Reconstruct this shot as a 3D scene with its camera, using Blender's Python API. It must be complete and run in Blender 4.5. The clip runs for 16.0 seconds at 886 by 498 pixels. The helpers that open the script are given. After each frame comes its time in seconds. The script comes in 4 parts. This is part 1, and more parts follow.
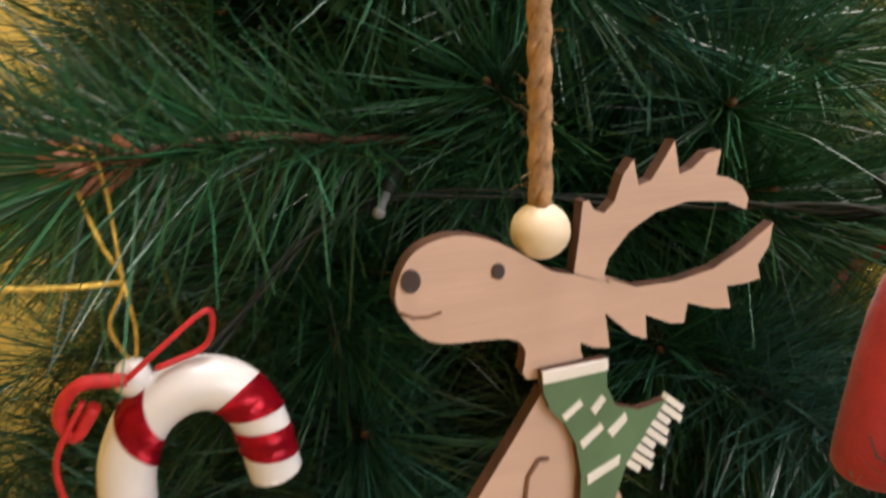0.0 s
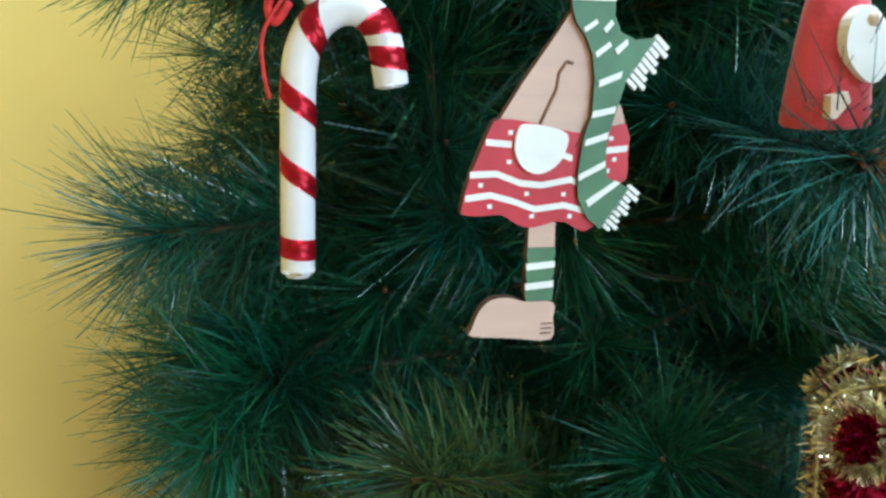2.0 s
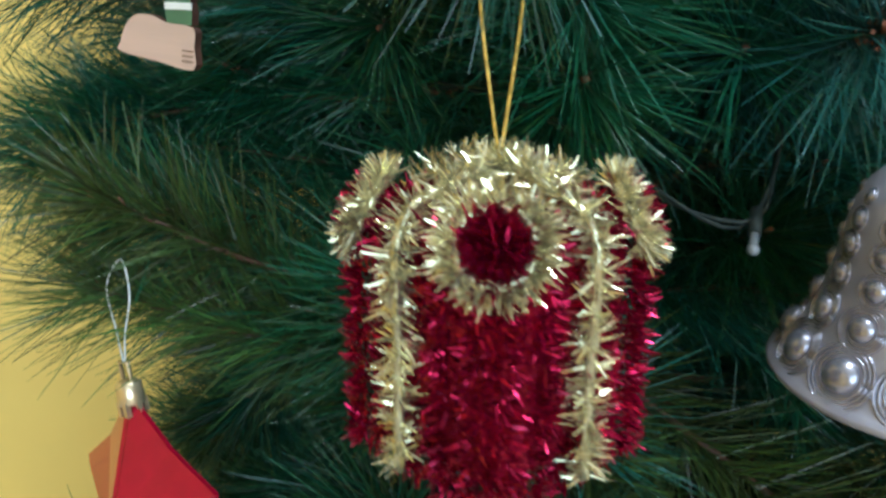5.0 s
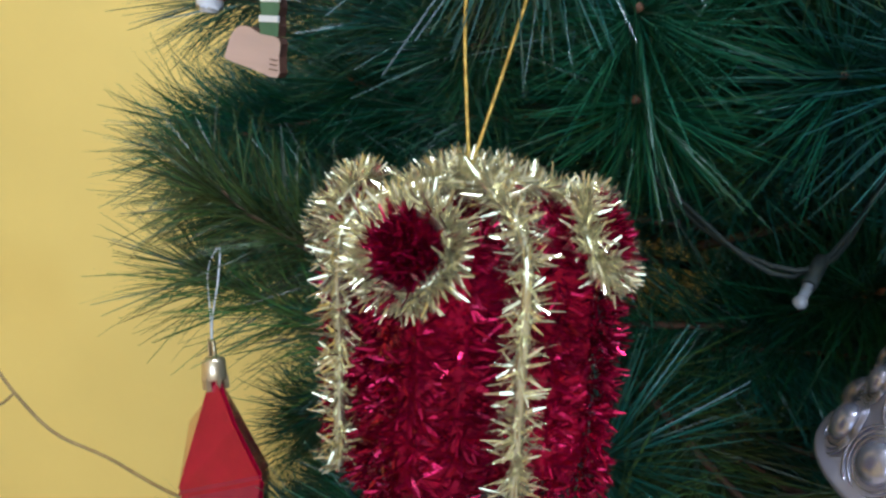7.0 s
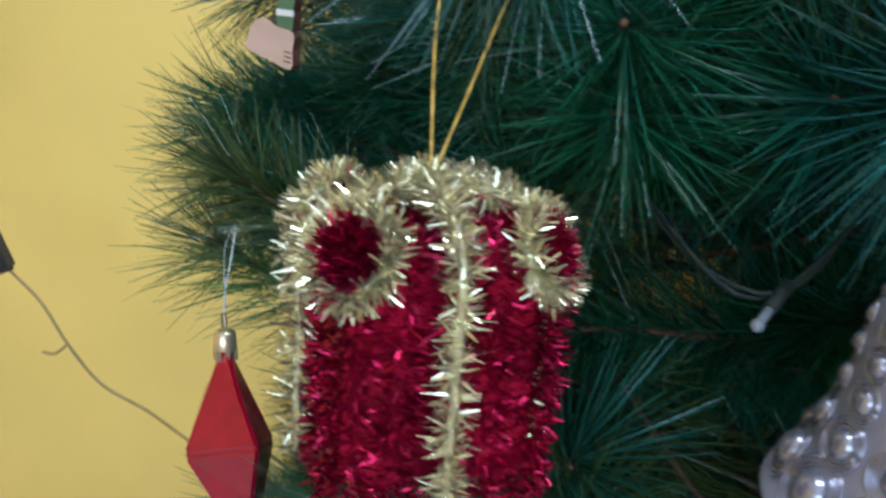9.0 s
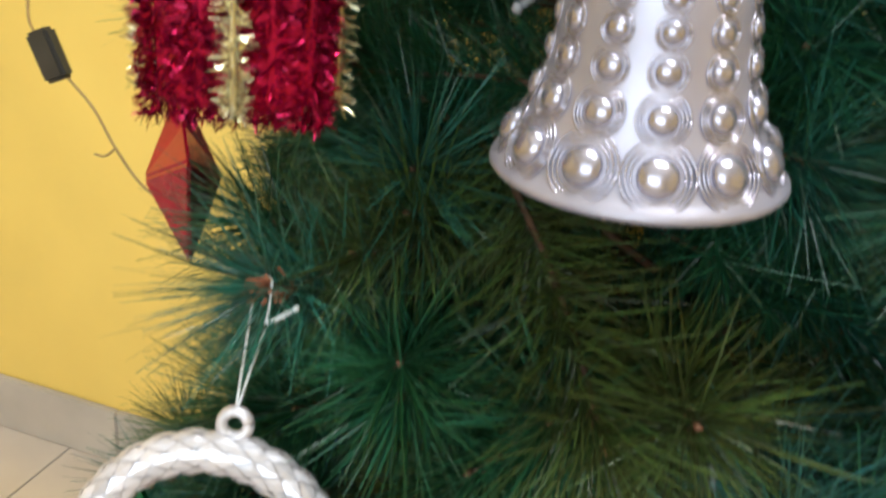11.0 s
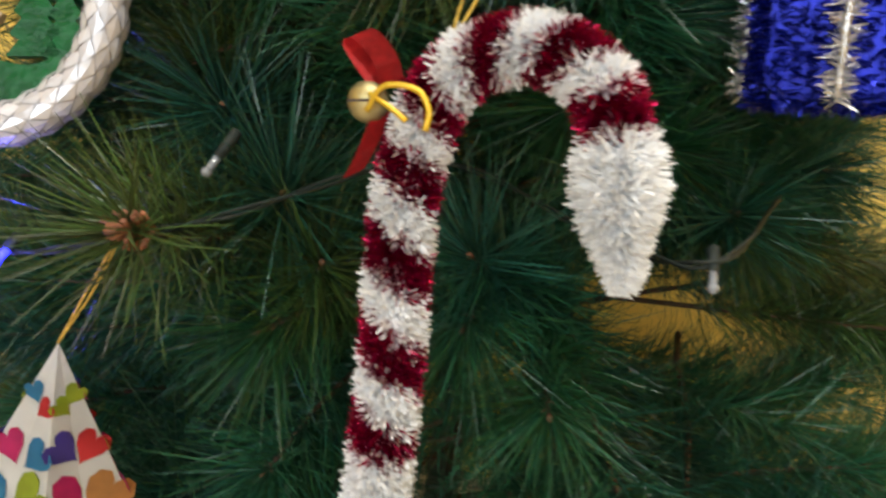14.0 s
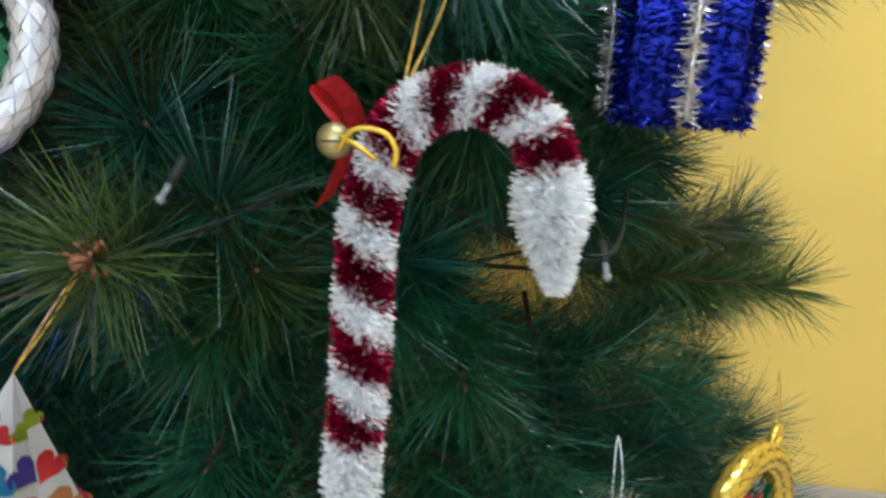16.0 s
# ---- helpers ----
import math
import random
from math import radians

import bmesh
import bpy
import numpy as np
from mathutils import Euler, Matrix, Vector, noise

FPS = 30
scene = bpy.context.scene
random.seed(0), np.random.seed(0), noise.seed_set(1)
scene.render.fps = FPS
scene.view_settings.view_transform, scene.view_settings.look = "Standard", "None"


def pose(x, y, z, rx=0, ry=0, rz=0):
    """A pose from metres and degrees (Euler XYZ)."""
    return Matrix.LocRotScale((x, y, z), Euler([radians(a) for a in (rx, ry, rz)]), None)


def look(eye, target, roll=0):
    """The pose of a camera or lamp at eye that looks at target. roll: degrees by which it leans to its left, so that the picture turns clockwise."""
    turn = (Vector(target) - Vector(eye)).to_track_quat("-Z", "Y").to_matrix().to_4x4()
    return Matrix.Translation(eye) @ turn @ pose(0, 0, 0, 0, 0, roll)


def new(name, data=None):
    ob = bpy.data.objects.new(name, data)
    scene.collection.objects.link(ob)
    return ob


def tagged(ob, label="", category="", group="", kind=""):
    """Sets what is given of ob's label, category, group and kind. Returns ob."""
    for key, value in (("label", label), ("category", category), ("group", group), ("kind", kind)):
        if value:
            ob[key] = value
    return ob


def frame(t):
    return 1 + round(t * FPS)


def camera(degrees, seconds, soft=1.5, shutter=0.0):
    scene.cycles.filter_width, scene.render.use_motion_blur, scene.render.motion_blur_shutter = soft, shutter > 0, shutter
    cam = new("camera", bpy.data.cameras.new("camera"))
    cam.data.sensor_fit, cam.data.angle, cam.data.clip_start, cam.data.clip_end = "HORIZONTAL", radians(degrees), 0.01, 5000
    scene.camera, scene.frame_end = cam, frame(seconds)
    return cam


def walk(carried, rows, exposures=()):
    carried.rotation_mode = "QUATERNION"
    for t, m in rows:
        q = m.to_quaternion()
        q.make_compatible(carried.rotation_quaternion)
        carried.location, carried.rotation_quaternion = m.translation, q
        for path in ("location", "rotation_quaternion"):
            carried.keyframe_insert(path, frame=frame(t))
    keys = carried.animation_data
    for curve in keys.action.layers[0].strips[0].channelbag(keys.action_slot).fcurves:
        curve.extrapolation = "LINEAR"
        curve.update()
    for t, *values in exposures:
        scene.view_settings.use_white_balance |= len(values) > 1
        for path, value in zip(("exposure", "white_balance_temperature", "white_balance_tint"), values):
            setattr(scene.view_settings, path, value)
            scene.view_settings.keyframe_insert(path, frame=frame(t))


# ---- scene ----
cam = camera(60.0, 16.0, soft=2.6, shutter=0.5)
PATH = [
    (0, (-0.395, -0.350, 1.138), (1.074, 0.817, 0.443), -7.4),
    (0.5, (-0.429, -0.370, 1.121), (0.999, 0.882, 0.491), -6.9),
    (1, (-0.485, -0.399, 1.084), (0.957, 0.884, 0.561), -4.9),
    (1.5, (-0.503, -0.419, 1.056), (0.933, 0.863, 0.516), -4.4),
    (2, (-0.499, -0.422, 1.046), (0.899, 0.899, 0.498), -4.1),
    (2.5, (-0.462, -0.436, 1.047), (0.857, 0.974, 0.525), -3.0),
    (3, (-0.414, -0.464, 1.018), (0.741, 1.083, 0.501), -2.5),
    (3.5, (-0.385, -0.492, 1.005), (0.640, 1.139, 0.468), -2.0),
    (4, (-0.356, -0.523, 1.002), (0.543, 1.189, 0.494), -0.8),
    (4.5, (-0.299, -0.542, 0.968), (0.372, 1.275, 0.463), -0.5),
    (4.7, (-0.285, -0.547, 0.961), (0.292, 1.280, 0.398), -0.6),
    (5, (-0.270, -0.560, 0.949), (0.239, 1.290, 0.388), 0.2),
    (5.2, (-0.261, -0.570, 0.946), (0.178, 1.300, 0.395), 0.7),
    (7.3, (-0.199, -0.564, 0.941), (-0.340, 1.371, 0.460), 1.5),
    (7.5, (-0.204, -0.559, 0.938), (-0.371, 1.363, 0.412), 1.3),
    (8, (-0.203, -0.566, 0.930), (-0.467, 1.365, 0.482), 2.7),
    (8.2, (-0.203, -0.566, 0.933), (-0.433, 1.381, 0.524), 2.8),
    (10.3, (-0.089, -0.598, 0.973), (-0.443, 1.184, 0.136), 7.6),
    (10.5, (-0.082, -0.604, 0.955), (-0.466, 1.176, 0.126), 7.3),
    (11, (-0.061, -0.619, 0.907), (-0.521, 1.154, 0.106), 6.7),
    (11.5, (-0.043, -0.641, 0.865), (-0.580, 1.126, 0.099), 5.9),
    (12, (-0.022, -0.668, 0.821), (-0.547, 1.128, 0.116), 6.2),
    (12.5, (-0.012, -0.691, 0.768), (-0.505, 1.138, 0.126), 6.6),
    (13, (0.006, -0.684, 0.708), (-0.480, 1.153, 0.086), 6.5),
    (13.5, (0.032, -0.672, 0.688), (-0.378, 1.202, 0.123), 7.3),
    (14, (0.049, -0.679, 0.676), (-0.335, 1.209, 0.136), 7.2),
    (14.5, (0.077, -0.715, 0.682), (-0.221, 1.185, 0.131), 7.2),
    (15, (0.074, -0.743, 0.665), (-0.112, 1.153, 0.059), 7.6),
    (15.5, (0.056, -0.748, 0.691), (-0.033, 1.165, 0.117), 8.5),
    (16, (-0.004, -0.719, 0.702), (0.146, 1.183, 0.107), 8.5),
]
EXPOSURES = [(0, -0.58, 7300, 18), (0.6, -0.5, 6000, 8), (1.0, -0.22, 5150, -2), (2.5, -0.04, 5050, -4), (3.0, 0.0, 5150, -7), (4.0, 0.1, 5500, -7), (4.6, 0.15, 5200, -12), (5.2, -0.4, 5450, 3), (7.5, -0.48, 5150, 10), (8.2, -0.5, 5050, 10), (10.5, -0.4, 5250, -2), (11.0, -0.15, 6500, 6), (11.5, -0.42, 6500, 7), (12.0, -0.45, 6500, 8), (12.5, -0.68, 6500, 13), (13.5, -0.65, 6200, 13), (14, -0.22, 7100, 8), (15, -0.26, 6600, 1), (16, -0.4, 5800, 3)]
walk(cam, [(t, look(eye, target, roll)) for t, eye, target, roll in PATH], EXPOSURES)

# ---- light: an evening-grey window and a ceiling lamp in a closed room ----
world = bpy.data.worlds.new("world")
scene.world = world
world.use_nodes = True
sky = world.node_tree.nodes.new("ShaderNodeTexSky")
sky.sky_type, sky.sun_disc, sky.sun_elevation = "NISHITA", False, radians(35)
world.node_tree.links.new(sky.outputs[0], world.node_tree.nodes["Background"].inputs[0])
world.node_tree.nodes["Background"].inputs[1].default_value = 0.1


def area(name, eye, target, size, power, colour):
    lamp = bpy.data.lights.new(name, "AREA")
    lamp.shape, lamp.size, lamp.size_y, lamp.energy, lamp.color = "RECTANGLE", size[0], size[1], power, colour
    ob = new(name, lamp)
    ob.matrix_world = look(eye, target)
    return ob


area("window_daylight", (-0.2, -3.12, 1.55), (-0.2, 0, 1.3), (2.2, 1.5), 76, (0.80, 0.91, 1.0))
area("ceiling_lamp_light", (0.2, -0.55, 2.56), (0.2, -0.55, 0), (1.1, 0.25), 47, (0.92, 0.96, 1.0))

led = bpy.data.lights.new("blue_bulb_light", "POINT")
led.energy, led.color, led.shadow_soft_size = 0.14, (0.04, 0.06, 1.0), 0.004
new("blue_bulb_light", led).location = (-0.180, -0.446, 0.566)

# ---- materials ----


def mat(name, colour, rough=0.5, metal=0.0, vary=0.15, scale=40, bump=0.0, bump_scale=300, coat=0.0, sheen=0.0, island=0.0, obj=0.0, stretch=(1, 1, 1), second=None, spec=0.5):
    m = bpy.data.materials.new(name)
    m.use_nodes = True
    nt = m.node_tree
    b = nt.nodes["Principled BSDF"]
    b.inputs["Roughness"].default_value, b.inputs["Metallic"].default_value = rough, metal
    b.inputs["Coat Weight"].default_value, b.inputs["Sheen Weight"].default_value = coat, sheen
    b.inputs["Specular IOR Level"].default_value = spec
    tc = nt.nodes.new("ShaderNodeTexCoord")
    mp = nt.nodes.new("ShaderNodeMapping")
    mp.inputs["Scale"].default_value = stretch
    nt.links.new(tc.outputs["Object"], mp.inputs[0])
    n1 = nt.nodes.new("ShaderNodeTexNoise")
    n1.inputs["Scale"].default_value, n1.inputs["Detail"].default_value = scale, 5
    nt.links.new(mp.outputs[0], n1.inputs["Vector"])
    mix = nt.nodes.new("ShaderNodeMix")
    mix.data_type = "RGBA"
    dark = second or tuple(c * (1 - vary) ** 2 for c in colour)
    light = colour if second else tuple(min(1, c * (1 + vary * 0.6)) for c in colour)
    mix.inputs[6].default_value, mix.inputs[7].default_value = (*dark, 1), (*light, 1)
    ramp = nt.nodes.new("ShaderNodeMapRange")
    ramp.inputs[1].default_value, ramp.inputs[2].default_value = 0.3, 0.7
    nt.links.new(n1.outputs[0], ramp.inputs[0])
    nt.links.new(ramp.outputs[0], mix.inputs[0])
    last = mix.outputs[2]
    for amount, kind, socket in ((island, "ShaderNodeNewGeometry", "Random Per Island"), (obj, "ShaderNodeObjectInfo", "Random")):
        if amount:
            src = nt.nodes.new(kind)
            hsv = nt.nodes.new("ShaderNodeHueSaturation")
            mr = nt.nodes.new("ShaderNodeMapRange")
            mr.inputs[3].default_value, mr.inputs[4].default_value = 1 - amount, 1 + amount
            nt.links.new(src.outputs[socket], mr.inputs[0])
            nt.links.new(mr.outputs[0], hsv.inputs["Value"])
            hue = nt.nodes.new("ShaderNodeMapRange")
            hue.inputs[3].default_value, hue.inputs[4].default_value = (0.5, 0.5) if metal else (0.5 - amount * 0.05, 0.5 + amount * 0.06)
            nt.links.new(src.outputs[socket], hue.inputs[0])
            nt.links.new(hue.outputs[0], hsv.inputs["Hue"])
            nt.links.new(last, hsv.inputs["Color"])
            last = hsv.outputs[0]
    nt.links.new(last, b.inputs["Base Color"])
    if bump:
        n2 = nt.nodes.new("ShaderNodeTexNoise")
        n2.inputs["Scale"].default_value, n2.inputs["Detail"].default_value = bump_scale, 3
        nt.links.new(mp.outputs[0], n2.inputs["Vector"])
        bp = nt.nodes.new("ShaderNodeBump")
        bp.inputs["Strength"].default_value, bp.inputs["Distance"].default_value = bump, 0.001
        nt.links.new(n2.outputs[0], bp.inputs["Height"])
        nt.links.new(bp.outputs[0], b.inputs["Normal"])
    return m


def translucent(m, amount):
    nt = m.node_tree
    b, out = nt.nodes["Principled BSDF"], nt.nodes["Material Output"]
    tl, mx = nt.nodes.new("ShaderNodeBsdfTranslucent"), nt.nodes.new("ShaderNodeMixShader")
    nt.links.new(b.inputs["Base Color"].links[0].from_socket, tl.inputs[0])
    mx.inputs[0].default_value = amount
    nt.links.new(b.outputs[0], mx.inputs[1])
    nt.links.new(tl.outputs[0], mx.inputs[2])
    nt.links.new(mx.outputs[0], out.inputs[0])


WALL = mat("yellow_wall_paint", (0.82, 0.58, 0.14), 0.6, vary=0.06, scale=3, bump=0.15, bump_scale=90)
SKIRT = mat("grey_tile", (0.46, 0.41, 0.36), 0.4, vary=0.1, scale=6)
FLOOR = mat("floor_tile", (0.58, 0.50, 0.43), 0.3, vary=0.08, scale=5)
GROUT = mat("grout", (0.3, 0.27, 0.24), 0.9, vary=0.1, scale=60)
WHITEWASH = mat("ceiling_paint", (0.8, 0.79, 0.76), 0.8, vary=0.04, scale=3)
NEEDLE = mat("pine_needle", (0.018, 0.104, 0.038), 0.36, vary=0.35, scale=14, island=0.55, obj=0.35, spec=0.6)
NEEDLE_BLUE = mat("pine_needle_bluish", (0.018, 0.100, 0.060), 0.33, vary=0.35, scale=14, island=0.55, obj=0.3, spec=0.7)
# glossier needles; the brighter, bluer base paints in cool light on the hook twigs
NEEDLE_SHINY_LIT = mat("pine_needle_shiny_cool_lit", (0.026, 0.105, 0.082), 0.30, vary=0.35, scale=14, island=0.6, obj=0.2, spec=0.8)
# olive tone paints the glow of warm bulbs onto some of the green twigs
NEEDLE_WARM_LIT = mat("pine_needle_olive_warm_lit", (0.070, 0.105, 0.024), 0.4, vary=0.4, scale=16, island=0.6, obj=0.3, spec=0.6)
STEM = mat("wire_stem", (0.10, 0.045, 0.022), 0.7, vary=0.3, scale=200, bump=0.4)
STEM_TIP = mat("stem_tip", (0.20, 0.085, 0.045), 0.6, vary=0.3, scale=300)
HOOK_TIP = mat("reddish_twig_end", (0.36, 0.13, 0.065), 0.6, vary=0.35, scale=300, bump=0.4)
TRUNK = mat("trunk_pole", (0.03, 0.045, 0.03), 0.5, vary=0.2)
WOOD = mat("pale_plywood", (0.64, 0.435, 0.35), 0.6, vary=0.07, scale=25, bump=0.12, bump_scale=220, stretch=(0.4, 1, 5))
# brown cut sides of the plywood, with their shadow darkened into the colour
WOOD_SIDE = mat("shaded_brown_wood_edge", (0.085, 0.034, 0.020), 0.7, vary=0.3, scale=120)
INK = mat("dark_paint", (0.05, 0.03, 0.03), 0.6, vary=0.2)
LINE = mat("brown_line", (0.20, 0.10, 0.06), 0.7, vary=0.2)
WHITE_PAINT = mat("white_paint", (0.84, 0.82, 0.80), 0.55, vary=0.04, scale=80, bump=0.1)
RED_PAINT = mat("red_paint", (0.52, 0.028, 0.045), 0.5, vary=0.12, scale=60, bump=0.1)
GREEN_PAINT = mat("sage_green_paint", (0.10, 0.20, 0.105), 0.55, vary=0.14, scale=60, bump=0.1)
BEAD = mat("wooden_bead", (0.80, 0.66, 0.50), 0.5, vary=0.08, scale=60)
JUTE = mat("jute", (0.46, 0.27, 0.15), 0.9, vary=0.3, scale=300, bump=0.6, bump_scale=600)
CANDY_WHITE = mat("glossy_white_plastic", (0.78, 0.75, 0.76), 0.3, vary=0.05, scale=60, coat=0.3, bump=0.05)
RED_FOIL = mat("red_foil_tape", (0.58, 0.01, 0.03), 0.25, metal=0.55, vary=0.15, scale=200, bump=0.25, bump_scale=180)
RED_CORD = mat("red_cord", (0.62, 0.02, 0.025), 0.6, vary=0.15, scale=300)
GOLD_CORD = mat("gold_cord", (0.80, 0.55, 0.12), 0.35, metal=0.6, vary=0.3, scale=400, bump=0.5, bump_scale=900)
WHITE_CORD = mat("white_cord", (0.72, 0.76, 0.80), 0.7, vary=0.1, scale=300)
TINSEL_RED = mat("red_tinsel", (0.36, 0.003, 0.048), 0.26, metal=0.75, vary=0.2, island=0.5)
TINSEL_GOLD = mat("champagne_tinsel", (0.80, 0.75, 0.50), 0.24, metal=0.8, vary=0.15, island=0.4)
TINSEL_WHITE = mat("white_tinsel", (0.95, 0.95, 0.97), 0.6, vary=0.05, island=0.12)
TINSEL_BLUE = mat("blue_tinsel", (0.007, 0.015, 0.28), 0.26, metal=0.7, vary=0.2, island=0.5)
TINSEL_SILVER = mat("silver_tinsel", (0.82, 0.82, 0.84), 0.24, metal=0.85, vary=0.15, island=0.35)
SILVER = mat("pearl_silver_plastic", (0.40, 0.385, 0.47), 0.40, metal=0.5, vary=0.10, scale=30, bump=0.08, bump_scale=350, coat=0.2)
STUD = mat("shiny_silver_stud", (0.42, 0.405, 0.49), 0.26, metal=0.75, vary=0.08, scale=60)
PEARL = mat("pearl_white_plastic", (0.62, 0.60, 0.65), 0.33, metal=0.35, vary=0.06, scale=70, coat=0.1, island=0.16)
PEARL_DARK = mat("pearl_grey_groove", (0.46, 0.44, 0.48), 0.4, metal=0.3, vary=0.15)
GOLD_DARK = mat("gold_groove", (0.42, 0.26, 0.03), 0.4, metal=0.5, vary=0.15)
PEARL_GOLD = mat("gold_pearl_plastic", (0.84, 0.60, 0.10), 0.28, metal=0.6, vary=0.15, scale=45, coat=0.3)
GREEN_PLASTIC = mat("green_plastic", (0.002, 0.085, 0.020), 0.32, vary=0.25, scale=120, bump=0.9, bump_scale=250, spec=0.18)
RED_PLASTIC = mat("red_glitter_plastic", (0.45, 0.035, 0.03), 0.4, vary=0.25, scale=300, bump=0.4, bump_scale=400)
CREAM_PLASTIC = mat("cream_plastic", (0.44, 0.35, 0.24), 0.38, vary=0.15, scale=120)
RED_GLOSS = mat("glossy_red_star", (0.42, 0.003, 0.040), 0.15, metal=0.5, vary=0.1, scale=60, coat=0.25)
CAP_GOLD = mat("pale_gold_cap", (0.80, 0.66, 0.44), 0.3, metal=0.8, vary=0.1)
BELL_GOLD = mat("tarnished_gold_bell", (0.48, 0.40, 0.20), 0.46, metal=0.85, vary=0.3, scale=150)
RIBBON_GOLD = mat("yellow_ribbon", (0.80, 0.50, 0.04), 0.35, metal=0.3, vary=0.15)
FELT_RED = mat("red_felt", (0.56, 0.045, 0.06), 0.9, vary=0.12, scale=120, bump=0.3, bump_scale=600, sheen=0.3)
SKIN_PAINT = mat("beige_paint", (0.76, 0.58, 0.46), 0.6, vary=0.06)
PAPER = mat("printed_paper", (0.80, 0.78, 0.77), 0.6, vary=0.05, scale=60)
HEART = [mat("heart_" + n, c, 0.55, vary=0.12, scale=120) for n, c in (("pink", (0.62, 0.02, 0.16)), ("violet", (0.09, 0.06, 0.36)), ("red", (0.64, 0.03, 0.04)), ("lime", (0.38, 0.46, 0.04)), ("blue", (0.03, 0.22, 0.42)), ("orange", (0.66, 0.30, 0.10)))]
CABLE = mat("dark_green_cable", (0.010, 0.017, 0.013), 0.7, vary=0.2)
CABLE_TAN = mat("tan_cable", (0.34, 0.22, 0.08), 0.6, vary=0.2)
PLUG = mat("dark_plastic", (0.035, 0.033, 0.03), 0.45, vary=0.2)
LED = mat("clear_led", (0.22, 0.23, 0.25), 0.15, vary=0.05, coat=0.5)
GLASS_FRAME = mat("window_frame_paint", (0.7, 0.68, 0.64), 0.4, vary=0.05)
for m, amount in ((TINSEL_WHITE, 0.35), (NEEDLE, 0.12), (NEEDLE_BLUE, 0.12), (NEEDLE_WARM_LIT, 0.2), (NEEDLE_SHINY_LIT, 0.15)):
    translucent(m, amount)
LED_BLUE = mat("blue_led", (0.1, 0.12, 0.5), 0.2, vary=0.05)
LED_BLUE.node_tree.nodes["Principled BSDF"].inputs["Emission Color"].default_value = (0.015, 0.02, 1, 1)
LED_BLUE.node_tree.nodes["Principled BSDF"].inputs["Emission Strength"].default_value = 7
LAMP = bpy.data.materials.new("lamp_glow")
LAMP.use_nodes = True
LAMP.node_tree.nodes["Principled BSDF"].inputs["Emission Color"].default_value = (1, 0.96, 0.9, 1)
LAMP.node_tree.nodes["Principled BSDF"].inputs["Emission Strength"].default_value = 6

# ---- mesh helpers ----


def link(name, bm, mats, parent=None, label="", smooth=False):
    me = bpy.data.meshes.new(name)
    if smooth:
        for f in bm.faces:
            f.smooth = True
    bm.to_mesh(me)
    bm.free()
    for m in mats if isinstance(mats, (list, tuple)) else [mats]:
        me.materials.append(m)
    ob = new(name, me)
    ob.parent = parent
    if label:
        ob["label"] = label
    return ob


def part(name, bm, material, parent, label="", smooth=False):
    return link(name, bm, material, parent, label, smooth)


def thing(name, m, label, category, group="", kind=""):
    ob = new(name)
    ob.empty_display_size = 0.02
    ob.matrix_world = m
    return tagged(ob, label, category, group, kind)


def add_box(bm, lo, hi, mi=0, bevel=0.0):
    r = bmesh.ops.create_cube(bm, size=1)
    for v in r["verts"]:
        v.co = Vector([lo[i] + (v.co[i] + 0.5) * (hi[i] - lo[i]) for i in range(3)])
    fs = {f for v in r["verts"] for f in v.link_faces}
    for f in fs:
        f.material_index = mi
    if bevel:
        bmesh.ops.bevel(bm, geom=list({e for f in fs for e in f.edges}), offset=bevel, segments=2, affect="EDGES")


def tube(bm, pts, r, seg=6, mi=0, taper=None):
    pts = [Vector(p) for p in pts]
    rings = []
    for i, p in enumerate(pts):
        d = (pts[min(i + 1, len(pts) - 1)] - pts[max(i - 1, 0)]).normalized()
        a = d.orthogonal().normalized()
        if rings:
            a = (prev - d * prev.dot(d)).normalized()
        prev = a
        b = d.cross(a)
        rr = r if taper is None else r + (taper - r) * i / (len(pts) - 1)
        rings.append([bm.verts.new(p + (a * math.cos(2 * math.pi * k / seg) + b * math.sin(2 * math.pi * k / seg)) * rr) for k in range(seg)])
    for r0, r1 in zip(rings, rings[1:]):
        for k in range(seg):
            f = bm.faces.new((r0[k], r0[(k + 1) % seg], r1[(k + 1) % seg], r1[k]))
            f.material_index, f.smooth = mi, True
    for ring, flip in ((rings[0], True), (rings[-1], False)):
        f = bm.faces.new(ring[::-1] if flip else ring)
        f.material_index = mi


def smooth_path(pts, n=8):
    """Catmull-Rom through the points."""
    p = [Vector(q) for q in pts]
    p = [2 * p[0] - p[1]] + p + [2 * p[-1] - p[-2]]
    out = []
    for a, b, c, d in zip(p, p[1:], p[2:], p[3:]):
        for k in range(n):
            t = k / n
            out.append(0.5 * (2 * b + (c - a) * t + (2 * a - 5 * b + 4 * c - d) * t * t + (3 * b - a - 3 * c + d) * t ** 3))
    return out + [p[-2]]


def smooth_closed(pts, n=4):
    p = [Vector(q) for q in pts]
    out = []
    for i in range(len(p)):
        a, b, c, d = p[i - 1], p[i], p[(i + 1) % len(p)], p[(i + 2) % len(p)]
        for k in range(n):
            t = k / n
            out.append(0.5 * (2 * b + (c - a) * t + (2 * a - 5 * b + 4 * c - d) * t * t + (3 * b - a - 3 * c + d) * t ** 3))
    return out


